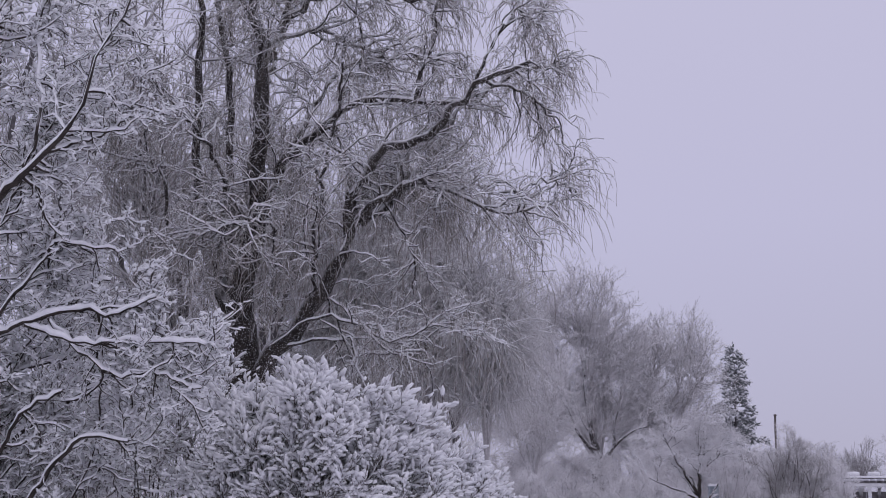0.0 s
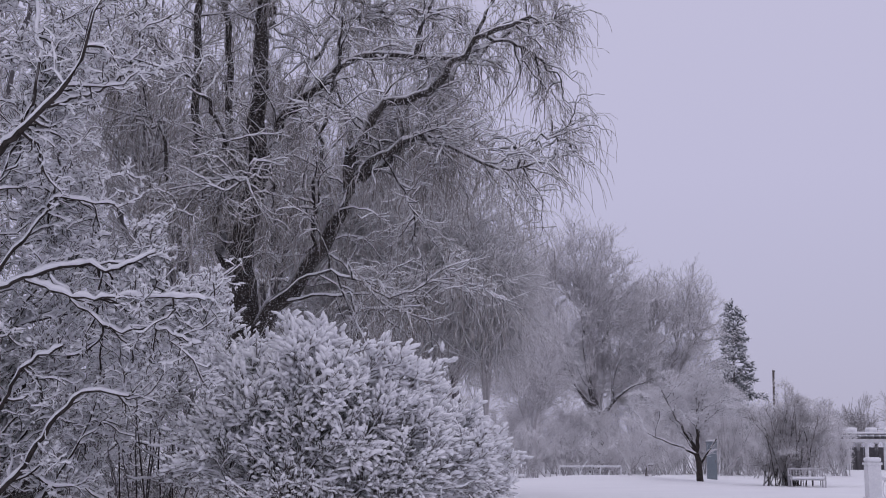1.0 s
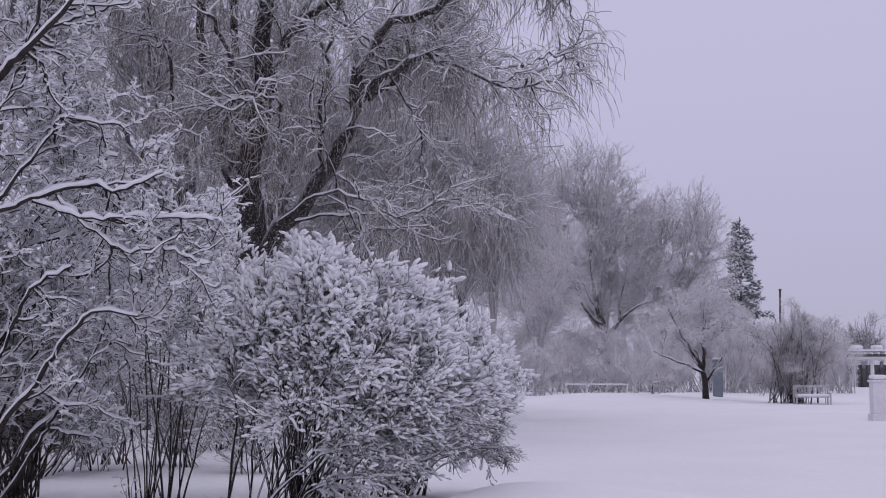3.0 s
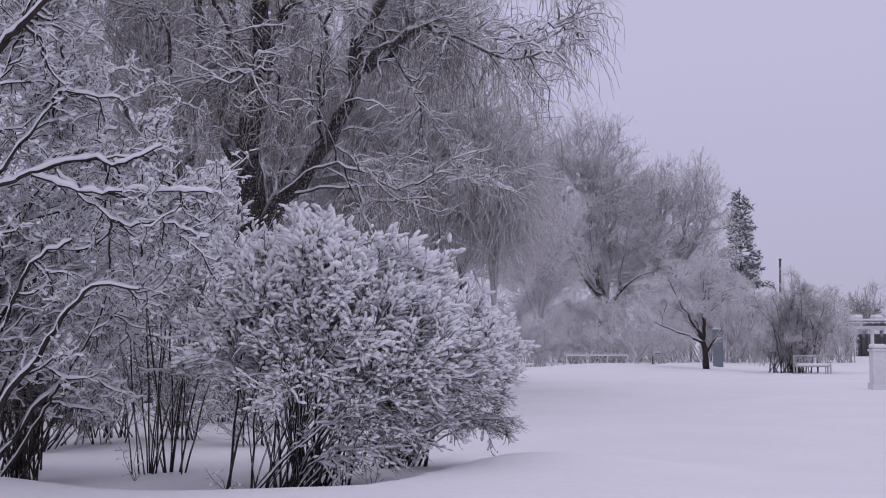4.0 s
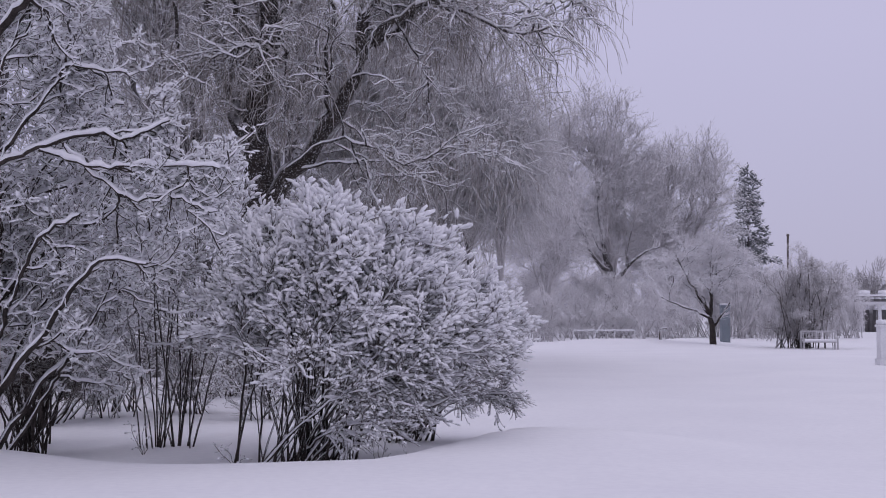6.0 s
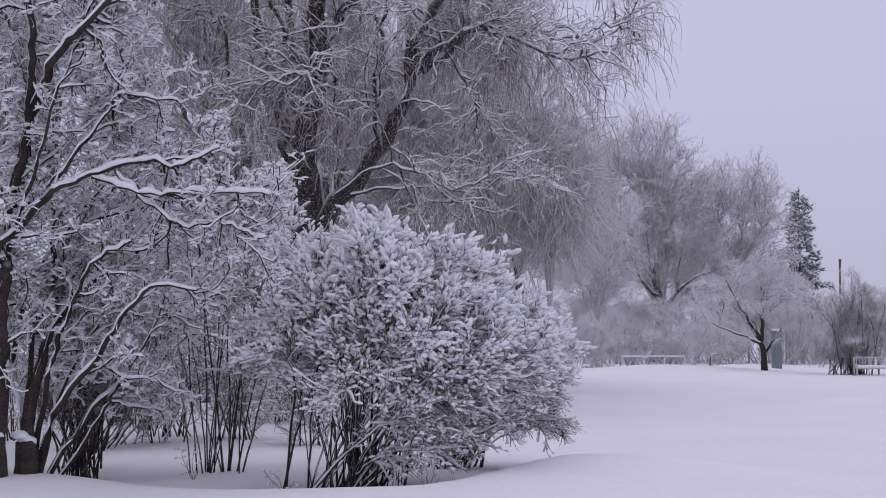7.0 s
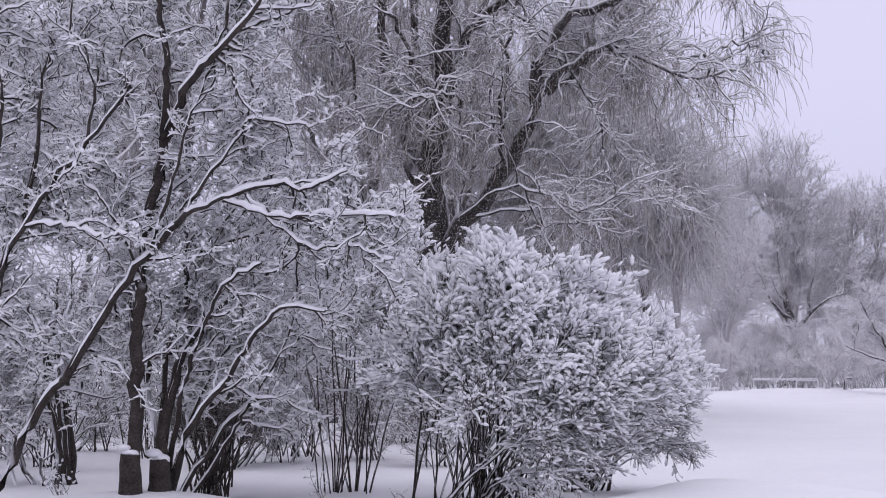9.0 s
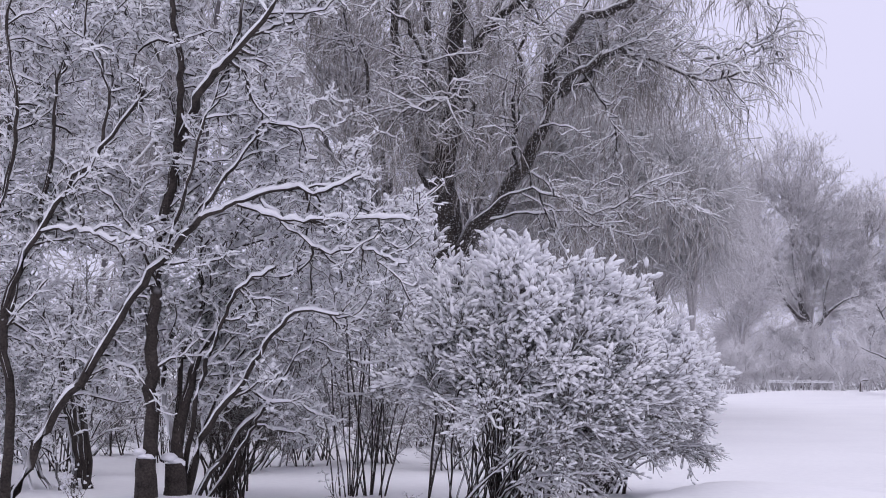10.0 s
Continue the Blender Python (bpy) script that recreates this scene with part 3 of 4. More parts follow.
hawthorn_limbs_b2 = [
    ([(-4.84, 13.60, 0.66), (-5.10, 14.00, 1.54), (-4.74, 14.20, 2.60), (-4.00, 14.30, 2.97), (-3.26, 14.40, 3.10)], 0.035, 0.012),
    ([(-4.86, 13.60, 0.2), (-4.75, 13.60, 1.60), (-4.60, 13.65, 2.01), (-4.59, 13.70, 2.34), (-4.62, 13.70, 2.73), (-4.60, 13.70, 3.10)], 0.032, 0.014),
    ([(-4.80, 13.75, 0.1), (-4.52, 13.45, 1.31), (-4.38, 13.40, 1.70), (-4.20, 13.30, 2.10), (-3.97, 13.20, 2.40), (-3.62, 13.15, 2.56)], 0.034, 0.014),
    ([(-4.70, 14.10, 0.0), (-4.20, 14.10, 0.75), (-3.95, 14.00, 1.15), (-3.60, 14.00, 1.75), (-3.42, 14.00, 2.35)], 0.026, 0.01),
    ([(-4.90, 14.00, 0.0), (-4.60, 13.90, 0.9), (-4.15, 13.80, 1.75), (-3.80, 13.80, 2.15)], 0.024, 0.01),
    ([(-4.78, 13.80, 1.60), (-4.70, 14.00, 2.46), (-4.36, 14.20, 3.09), (-3.91, 14.40, 3.67), (-3.55, 14.50, 3.87)], 0.03, 0.01),
]
arching = limb_tree("hawthorn", (-4.76, 13.50, 0.25), "arching many-stemmed tree with snow along its bowed stems", hawthorn_limbs_b1 + hawthorn_limbs_b2, **NEAR)
hawthorn_limbs_c1 = [
    ([(-6.35, 13.00, 0.12), (-5.92, 13.00, 1.03), (-5.51, 13.00, 1.54), (-5.16, 13.00, 2.14), (-4.76, 13.00, 2.63), (-4.38, 13.00, 3.05)], 0.06, 0.04),
    ([(-4.38, 13.00, 3.05), (-4.11, 13.00, 3.15), (-3.53, 13.00, 3.34), (-3.10, 12.90, 3.27), (-2.70, 12.90, 3.44)], 0.036, 0.01),
    ([(-4.41, 13.00, 3.02), (-4.12, 13.00, 3.48), (-3.86, 13.10, 3.86), (-3.75, 13.10, 4.00), (-3.18, 13.20, 3.96)], 0.03, 0.01),
    ([(-4.00, 13.00, 3.18), (-3.36, 12.80, 2.99), (-2.77, 12.70, 2.99), (-2.17, 12.60, 2.96)], 0.022, 0.008),
    ([(-4.76, 13.00, 2.63), (-4.46, 12.80, 3.34), (-4.21, 12.70, 4.06), (-3.90, 12.60, 4.71), (-3.56, 12.60, 5.49)], 0.024, 0.008),
]
hawthorn_limbs_c2 = [
    ([(-3.76, 13.00, 3.24), (-3.15, 12.90, 2.71), (-2.67, 12.80, 2.70), (-2.23, 12.80, 2.53)], 0.02, 0.008),
]
limb_tree("hawthorn", (-6.27, 13.00, 0.18), "leaning slender tree with long snow-lined branches", hawthorn_limbs_c1 + hawthorn_limbs_c2, **NEAR)
hawthorn_limbs_d1 = [
    ([(-6.29, 12.80, 0.14), (-6.25, 12.80, 1.15), (-6.35, 12.80, 2.06), (-6.09, 12.80, 2.80), (-5.71, 12.80, 3.37), (-5.24, 12.80, 3.88), (-4.95, 12.80, 4.33)], 0.06, 0.018),
    ([(-6.33, 12.80, 2.06), (-6.22, 12.90, 2.63), (-6.05, 13.00, 3.28), (-5.97, 13.00, 4.16), (-5.91, 13.10, 4.90), (-5.77, 13.20, 5.89)], 0.04, 0.012),
    ([(-6.51, 12.80, 1.88), (-6.78, 12.80, 2.63), (-6.38, 12.80, 3.32), (-6.28, 12.80, 4.14), (-6.43, 12.80, 5.08), (-6.14, 12.80, 5.85)], 0.04, 0.012),
    ([(-6.00, 12.80, 2.91), (-5.54, 12.70, 2.92), (-5.14, 12.60, 2.79), (-4.85, 12.60, 2.82)], 0.02, 0.008),
]
hawthorn_limbs_d2 = [
    ([(-5.36, 12.80, 3.76), (-5.27, 12.70, 4.38), (-5.48, 12.60, 4.88), (-5.40, 12.50, 5.54)], 0.02, 0.008),
]
limb_tree("hawthorn", (-6.29, 12.80, 0.20), "crooked grey tree with forked snowy limbs", hawthorn_limbs_d1 + hawthorn_limbs_d2, **NEAR)


for source, x, y, turn in ((arching, -7.3, 17.2, 150), (upright, -8.6, 16.4, 70), (arching, -5.9, 19.5, 20)):
    copy_thing(source, pose(*on_ground(x, y, 0.15), 0, 0, turn))


def snowy_sprig(at, n, label):
    """A few thin dry shoots that stick out of the snow with flakes of snow on them."""
    base = np.array(at)
    ob = thing("dry_sprig", base, label, "weed", "dry sprigs")
    tips = base + np.stack([rng.normal(0, 0.16, n), rng.normal(0, 0.1, n), rng.uniform(0.12, 0.38, n)], 1)
    shoot = arcs(base - np.array([0, 0, 0.05]), tips, 0.004, 0.002, 7, -0.2, 0.012)
    for q in range(n):
        part("shoot", *tubes(pick(shoot, q), 4), TWIG, ob)
    bits = grow(shoot, n * 4, 0.1, 50, 0.0, 0.3, 4, (0.003, 0.002), (0.4, 1.0), 0.2)
    part("twig_mass", *tubes(bits, 3), TWIG, ob, kind="stuff")
    a, d = ends(bits, 0.3, 1.0)
    part("snow_clumps", *clumps(a, 0.02, d), SNOW, ob, "flakes of snow on the shoots", kind="stuff")
    return ob


for x, y, n in ((-5.90, 13.6, 7), (-5.91, 14.0, 5), (-3.53, 15.6, 4), (-2.17, 14.2, 3), (-0.76, 14.6, 4)):
    snowy_sprig(on_ground(x, y, 0.0), n, "thin dry weed sticking out of the snow")


def stump(at, r, tall, label):
    """The cut-off foot of a stem with a pad of snow on it."""
    base = np.array(at)
    ob = thing("stump", base, label, "stump", "stumps")
    part("wood", *tubes(limb([base, base + np.array([0.01, 0, tall * 0.5]), base + np.array([0.0, 0, tall])], r * 1.25, r * 0.95, 6, 0.004), 12), BARK_DARK, ob)
    part("snow_cap", *clumps(base + np.array([[-0.2 * r, -0.1 * r, tall], [-0.55 * r, -0.2 * r, tall + 0.5 * r], [0.25 * r, 0.0, tall]]), r * 0.68, None, ICO_2, 0.7, 0.12, (0.95, 1.1)), SNOW, ob, "rounded pad of snow")
    return ob


stump((-4.95, 13.12, 0.13), 0.105, 0.50, "dark cut stump with a pad of snow beside a trunk")
stump((-4.74, 13.40, 0.16), 0.105, 0.40, "short dark stump with a pad of snow beside a trunk")

# shrubs further in, under and behind those trees
snow_shrub((-5.51, 17.5), 0.22, (-5.35, 17.50, 1.62), (1.1, 1.0, 1.0), 16, 1700, "dark dense shrub with snow on its low branches", low=-0.85, far=True, rise=-0.2, side_len=0.85, twig_len=0.3, extra=[(-4.86, 17.20, 0.73), (-5.18, 17.00, 0.67), (-5.64, 17.00, 0.66), (-5.80, 17.00, 1.03)])
snow_shrub((-8.86, 20.0), 0.22, (-8.76, 20.00, 1.89), (1.6, 1.2, 1.35), 16, 1700, "wide snow-covered shrub behind slender trees", low=-0.85, far=True, rise=-0.2, side_len=0.85, twig_len=0.3, extra=[(-9.14, 19.50, 0.51), (-7.88, 19.50, 0.61), (-7.63, 19.50, 1.12)])
snow_shrub((-9.50, 18.0), 0.22, (-9.32, 18.00, 1.62), (1.2, 1.0, 1.2), 16, 1700, "snow-covered shrub with thin dark stems", low=-0.85, far=True, rise=-0.2, side_len=0.85, twig_len=0.3)
snow_shrub((-7.92, 22.0), 0.22, (-7.93, 22.00, 2.40), (1.7, 1.2, 1.6), 16, 1700, "tall snow-covered shrub among the trees", low=-0.85, far=True, rise=-0.2, side_len=0.85, twig_len=0.3)
snow_shrub((-5.60, 23.0), 0.22, (-5.60, 23.00, 2.03), (1.6, 1.2, 1.25), 16, 1700, "broad snow-covered shrub behind lilac bushes", low=-0.85, far=True, rise=-0.2, side_len=0.85, twig_len=0.3, extra=[(-5.84, 22.40, 0.87), (-5.44, 22.40, 0.68), (-5.05, 22.40, 0.88)])
snow_shrub((-2.83, 24.0), 0.22, (-2.73, 24.00, 2.45), (2.2, 1.2, 1.2), 16, 1700, "broad snow-covered shrub under a willow", low=-0.85, far=True, rise=-0.2, side_len=0.85, twig_len=0.3)

snow_shrub((-4.94, 15.8), 0.12, (-4.85, 15.80, 1.00), (0.75, 0.6, 0.55), 30, 3600, "low dark tangled shrub dusted with snow", low=-0.7, far=True, frost=True, lumps=0, side_n=18, side_len=0.5, twig_len=0.22, rise=-0.5)
UNDER = dict(low=-0.9, far=True, side_from=0.1, rise=-0.2, side_len=0.85, twig_len=0.3)
snow_shrub((-11.78, 25.0), 0.3, (-11.76, 25.00, 1.65), (2.0, 1.2, 1.6), 13, 1400, "dark thicket shrub with snow on its twigs", **UNDER)
snow_shrub((-10.59, 27.0), 0.3, (-10.58, 27.00, 1.66), (2.0, 1.2, 1.7), 13, 1400, "dark thicket shrub with snow on its twigs", **UNDER)
snow_shrub((-7.95, 26.0), 0.3, (-7.94, 26.00, 1.65), (2.0, 1.2, 1.6), 13, 1400, "dark thicket shrub with snow on its twigs", **UNDER)
snow_shrub((-5.04, 27.0), 0.3, (-4.92, 27.00, 1.89), (2.2, 1.2, 1.6), 13, 1400, "dark thicket shrub with snow on its twigs", **UNDER)

LOW = dict(low=-0.9, far=True, side_from=0.05, rise=-0.4, side_len=0.6, twig_len=0.24, side_n=12)
snow_shrub((-4.09, 27.5), 0.3, (-4.08, 27.50, 0.93), (1.3, 1.0, 0.8), 15, 1500, "low snow-covered shrub at the foot of a willow", **LOW)
snow_shrub((-2.51, 28.0), 0.3, (-2.51, 28.00, 1.04), (1.4, 1.0, 0.9), 15, 1500, "low snow-covered shrub at the foot of a willow", **LOW)
snow_shrub((-5.41, 21.0), 0.25, (-5.40, 21.00, 0.99), (0.9, 0.8, 0.55), 14, 1500, "low snow-covered shrub on the shaded snow", **LOW)
snow_shrub((-4.28, 22.0), 0.25, (-4.28, 22.00, 1.06), (0.9, 0.8, 0.6), 14, 1500, "low snow-covered shrub on the shaded snow", **LOW)
snow_shrub((-2.94, 21.0), 0.25, (-2.94, 21.00, 0.99), (0.9, 0.8, 0.55), 14, 1500, "low snow-covered shrub on the shaded snow", **LOW)
snow_shrub((-10.09, 21.0), 0.25, (-10.06, 21.00, 0.89), (1.0, 0.8, 0.55), 14, 1500, "low snow-covered shrub on the shaded snow", **LOW)
snow_shrub((-9.34, 23.0), 0.25, (-9.31, 23.00, 0.99), (1.1, 0.8, 0.6), 14, 1500, "low snow-covered shrub on the shaded snow", **LOW)
snow_shrub((-1.06, 30.0), 0.3, (-1.06, 30.00, 1.13), (1.6, 1.0, 0.9), 15, 1500, "low snow-covered shrub under hanging willow twigs", **LOW)
snow_shrub((1.18, 37.0), 0.3, (1.18, 37.00, 1.18), (1.4, 1.0, 0.9), 15, 1500, "low snow-covered shrub under hanging twigs", **LOW)

# ---------------------------------------------------------------- the old willow
willow_limbs_e1 = [
    ([on_ground(-4.75, 32, 0.1), (-4.56, 32.00, 4.70), (-4.64, 32.00, 5.78), (-4.51, 32.00, 7.57), (-4.37, 32.00, 9.15), (-4.32, 32.00, 11.28), (-4.34, 32.00, 12.57), (-4.63, 32.00, 13.77), (-4.91, 32.00, 15.57)], 0.42, 0.08),
    ([(-4.45, 32.00, 7.02), (-4.17, 32.00, 8.30), (-3.74, 31.80, 9.50), (-2.89, 31.50, 10.19), (-1.96, 31.20, 10.87), (-0.50, 31.00, 10.84), (0.78, 30.80, 10.65)], 0.18, 0.05),
    ([(-4.32, 32.00, 11.28), (-4.10, 32.20, 12.21), (-3.90, 32.40, 13.32), (-3.66, 32.50, 14.88), (-3.11, 32.50, 16.42)], 0.13, 0.05),
]
willow_limbs_e2 = [
    ([(-4.77, 32.00, 5.37), (-5.22, 32.40, 6.66), (-5.63, 32.60, 8.04), (-6.00, 32.80, 9.64), (-6.10, 33.00, 12.60), (-6.11, 33.00, 14.45), (-6.40, 33.00, 16.47)], 0.17, 0.06),
    ([(-4.69, 32.00, 5.51), (-5.11, 32.80, 7.01), (-5.20, 33.00, 8.48), (-5.37, 33.40, 11.69), (-5.71, 33.60, 14.37), (-5.60, 33.60, 16.27)], 0.16, 0.05),
    ([(-4.43, 32.00, 4.02), (-3.61, 31.60, 5.06), (-2.60, 31.20, 6.35), (-2.05, 31.00, 7.53), (-1.89, 31.00, 8.62), (-1.20, 30.80, 9.59), (-0.36, 30.60, 9.83), (0.37, 30.50, 10.42), (1.17, 30.40, 11.22), (2.10, 30.30, 11.61)], 0.24, 0.05),
]
willow_limbs_e3 = [
    ([(-1.99, 31.00, 7.80), (-1.08, 30.80, 8.51), (-0.45, 30.70, 8.90), (0.37, 30.50, 8.54), (1.54, 30.30, 7.97), (2.32, 30.20, 8.11), (2.83, 30.10, 7.88)], 0.12, 0.012),
    ([(-1.75, 31.00, 7.87), (-0.97, 31.50, 8.74), (-0.03, 32.00, 9.92), (0.81, 32.30, 11.24), (2.10, 32.50, 12.04), (2.68, 32.60, 12.29), (3.25, 32.60, 12.23)], 0.12, 0.02),
    ([(-2.97, 31.40, 5.98), (-2.84, 31.00, 6.85), (-2.70, 30.80, 8.43), (-2.42, 30.60, 10.02), (-2.18, 30.60, 11.55)], 0.06, 0.03),
    ([(-4.00, 31.60, 4.92), (-2.73, 30.60, 5.60), (-1.66, 30.00, 5.33), (-0.89, 29.80, 4.93), (-0.01, 29.60, 5.29), (0.99, 29.40, 5.17)], 0.045, 0.012),
]
willow_limbs_e4 = [
    ([(-3.61, 31.60, 5.06), (-2.20, 30.60, 5.08), (-1.41, 30.20, 4.66), (-0.51, 30.00, 4.89), (0.37, 29.80, 5.44)], 0.04, 0.012),
    ([(-4.72, 32.00, 7.02), (-5.19, 31.40, 7.59), (-6.24, 31.00, 7.38), (-6.41, 31.00, 8.74), (-7.01, 31.00, 9.70), (-7.99, 31.00, 10.53)], 0.08, 0.02),
    ([(-4.53, 32.00, 7.57), (-4.96, 31.00, 8.74), (-5.45, 30.50, 9.85), (-6.38, 30.30, 10.74), (-7.01, 30.00, 11.60)], 0.08, 0.02),
    ([(-4.45, 32.00, 7.43), (-3.85, 30.80, 7.75), (-4.55, 30.20, 7.69), (-5.28, 30.00, 7.32), (-5.99, 29.80, 6.76)], 0.05, 0.015),
    ([(-3.90, 32.40, 13.32), (-2.45, 32.00, 14.08), (-0.74, 31.60, 13.63), (0.93, 31.20, 14.37), (2.16, 31.00, 13.71)], 0.10, 0.03),
]
willow_limbs_e5 = [
    ([(-0.50, 31.00, 10.84), (-0.17, 31.00, 12.12), (0.10, 31.20, 13.49), (-0.19, 31.40, 15.04)], 0.06, 0.03),
    ([(0.78, 30.80, 10.65), (1.47, 31.00, 12.55), (2.03, 31.20, 13.21), (2.46, 31.40, 12.85)], 0.05, 0.02),
    ([(1.04, 30.50, 11.19), (2.14, 31.00, 11.07), (2.91, 31.40, 10.55), (3.13, 31.60, 9.90)], 0.05, 0.012),
    ([(1.42, 30.40, 8.03), (2.12, 31.00, 8.77), (2.91, 31.60, 9.06), (3.43, 32.00, 8.73)], 0.04, 0.012),
    ([(-4.34, 32.00, 12.57), (-3.09, 33.00, 13.32), (-1.66, 33.50, 12.96), (-0.34, 34.00, 13.61)], 0.07, 0.02),
    ([(-3.74, 31.80, 9.50), (-2.63, 33.00, 12.03), (-1.22, 33.60, 12.84), (0.41, 34.00, 12.83)], 0.07, 0.02),
]
willow_limbs_e6 = [
    ([(-2.89, 31.50, 10.19), (-1.77, 31.00, 9.17), (-0.67, 30.60, 7.46), (-0.40, 30.40, 6.10)], 0.05, 0.015),
]
limb_tree("willow", on_ground(-4.75, 32, 0.1), "old weeping willow with dark forked trunks and hanging snowy twigs", willow_limbs_e1 + willow_limbs_e2 + willow_limbs_e3 + willow_limbs_e4 + willow_limbs_e5 + willow_limbs_e6, side=dict(n=520, length=1.9, angle=48, lift=-0.02, wiggle=0.24, k=9, r=(0.026, 0.009), t=(0.2, 1.0), taper=0.55, bias=(0, 0.3, 0)),
    sub=dict(n=4200, length=0.85, angle=52, lift=-0.08, wiggle=0.36, k=6, r=(0.010, 0.006), t=(0.15, 1.0), taper=0.3, bias=(0, 0.1, 0)),
    twig=dict(n=8000, length=1.1, angle=45, lift=-0.55, wiggle=0.22, k=5, r=(0.0085, 0.006), t=(0.1, 1.0), taper=0.25),
    bark=BARK_WILLOW, twig_mat=WILLOW_TWIG, snow=(0.024, 0.036, 0.02), sides=10, rough=0.05)

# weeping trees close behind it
WEEP = dict(bark=FROST_HAZE_BARK, twig_mat=HOAR_HAZE_TWIG, twig_len=1.6, twig_r=0.014, lift=-0.5, sub_lift=-0.06, seg=6, snow=0.04, group="weeping trees", sub_len=2.0, angle=45)
crown_tree("weeping_birch", (1.58, 41), (1.55, 41.00, 6.82), (1.35, 1.5, 3.2), 0.16, 2.5, 18, 420, 2700, "slender weeping tree with grey hanging twigs", low=-0.8, **WEEP)
crown_tree("weeping_birch", (-0.19, 43), (-0.20, 43.00, 8.36), (2.6, 2.2, 4.6), 0.2, 2.5, 18, 420, 2700, "tall weeping tree with grey hanging twigs", low=-0.8, **WEEP)
crown_tree("weeping_birch", (-3.43, 45), (-3.47, 45.00, 9.06), (2.8, 2.2, 5.0), 0.2, 2.5, 18, 420, 2700, "tall weeping tree with grey hanging twigs", low=-0.8, **WEEP)

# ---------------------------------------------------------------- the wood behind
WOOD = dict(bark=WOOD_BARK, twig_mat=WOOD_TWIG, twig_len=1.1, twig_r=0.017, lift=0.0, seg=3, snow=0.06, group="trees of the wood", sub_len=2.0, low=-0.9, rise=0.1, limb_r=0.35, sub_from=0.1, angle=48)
wood_a = crown_tree("woodland_tree", (-15.5, 40), (-15.5, 40, 10.0), (3.6, 2.6, 8.5), 0.24, 6.0, 22, 260, 1800, "tall grey woodland tree with frosted twigs", **WOOD)
wood_b = crown_tree("woodland_tree", (-9.0, 47), (-9.0, 47, 10.0), (3.8, 2.8, 9.0), 0.22, 5.0, 22, 260, 1800, "tall grey woodland tree with frosted twigs", **WOOD)
wood_c = crown_tree("woodland_tree", (-3.0, 52), (-3.0, 52, 9.5), (3.8, 2.8, 9.0), 0.2, 4.0, 22, 260, 1800, "tall grey woodland tree with frosted twigs", **WOOD)
# The copies at (-17.5, 13) and (-13.5, 5) stay unseen, added to block skylight.
for source, x, y, turn in ((wood_a, -12.0, 44, 80), (wood_b, -19.5, 47, 150), (wood_c, -7.0, 50, 200), (wood_b, -15.0, 55, 40), (wood_a, -1.0, 58, 120), (wood_b, -5.5, 44, 210), (wood_a, -19.0, 36, 20),
                           (wood_c, -14.2, 27, 70), (wood_b, -10.2, 30, 10), (wood_a, -16.5, 22, 190), (wood_b, -17.5, 13, 140), (wood_c, -13.5, 5, 250), (wood_a, -8.0, 36, 300), (wood_b, -1.0, 47, 30), (wood_c, 0.8, 53, 160)):
    copy_thing(source, pose(*on_ground(x, y, 0.1), 0, 0, turn))

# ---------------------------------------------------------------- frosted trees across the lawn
FAR = dict(bark=FROST_HAZE_BARK, twig_mat=FROST_HAZE_TWIG, group="frosted trees across the lawn")
crown_tree("tree", (12.57, 104), (11.10, 107.0, 10.6), (7.1, 4.6, 9.3), 0.6, 3.4, 300, 3600, 16000, "wide rounded tree white with hoarfrost and painted haze, with a dark trunk", twig_len=0.95, twig_r=0.017, sub_len=2.0, low=-0.5, limb_r=0.2, bough_r=0.05, rise=-0.1, power=0.3, angle=48, sub_lift=0.05, primaries=14, sub_r=0.026, sub_mat=FROST_HAZE_BARK,
           forks=[(places, a, b) for places, a, b in (
               ([(12.85, 103.8, 2.9), (12.75, 103.8, 4.2), (12.25, 103.6, 5.5), (11.95, 103.5, 6.5), (11.80, 103.6, 7.9), (11.55, 104.2, 9.9), (11.7, 105.0, 12.0)], 0.42, 0.07),
               ([(12.40, 103.6, 5.0), (11.55, 103.2, 5.45), (10.80, 103.0, 6.6), (10.35, 103.2, 7.9), (9.7, 103.6, 9.0), (9.3, 104.2, 10.6)], 0.2, 0.05),
               ([(12.80, 103.8, 4.2), (13.40, 103.6, 4.9), (14.00, 103.5, 5.7), (15.1, 103.6, 6.5), (16.2, 104.0, 6.9)], 0.22, 0.06),
               ([(13.70, 103.6, 5.3), (13.75, 103.8, 7.0), (14.25, 104.2, 8.6), (14.5, 105.0, 10.6)], 0.13, 0.04),
               ([(11.95, 103.5, 6.5), (11.4, 103.3, 6.9), (10.9, 103.2, 8.2)], 0.1, 0.04))],
           **dict(FAR, bark=RIMED_BARK, limb_bark=FROST_HAZE_LIMB))
crown_tree("tree", (17.67, 112), (19.41, 112.00, 9.16), (5.6, 5, 8.4), 0.5, 3.0, 170, 2200, 10500, "rounded tree white with hoarfrost and painted haze", twig_len=0.95, twig_r=0.017, sub_len=2.0, low=-0.6, limb_r=0.2, bough_r=0.05, power=0.3, angle=48, sub_lift=0.05, primaries=14, rise=-0.1, sub_r=0.026, sub_mat=FROST_HAZE_BARK, limb_bark=FROST_HAZE_LIMB, **FAR)
crown_tree("tree", (6.32, 88), (6.16, 88.00, 7.34), (3.4, 4, 5.6), 0.25, 2.0, 60, 900, 5200, "rounded tree white with hoarfrost and painted haze", twig_len=1.1, twig_r=0.015, sub_len=2.0, low=-0.7, limb_r=0.3, power=0.35, angle=45, rise=-0.1, sub_r=0.025, sub_mat=FROST_HAZE_BARK, **FAR)
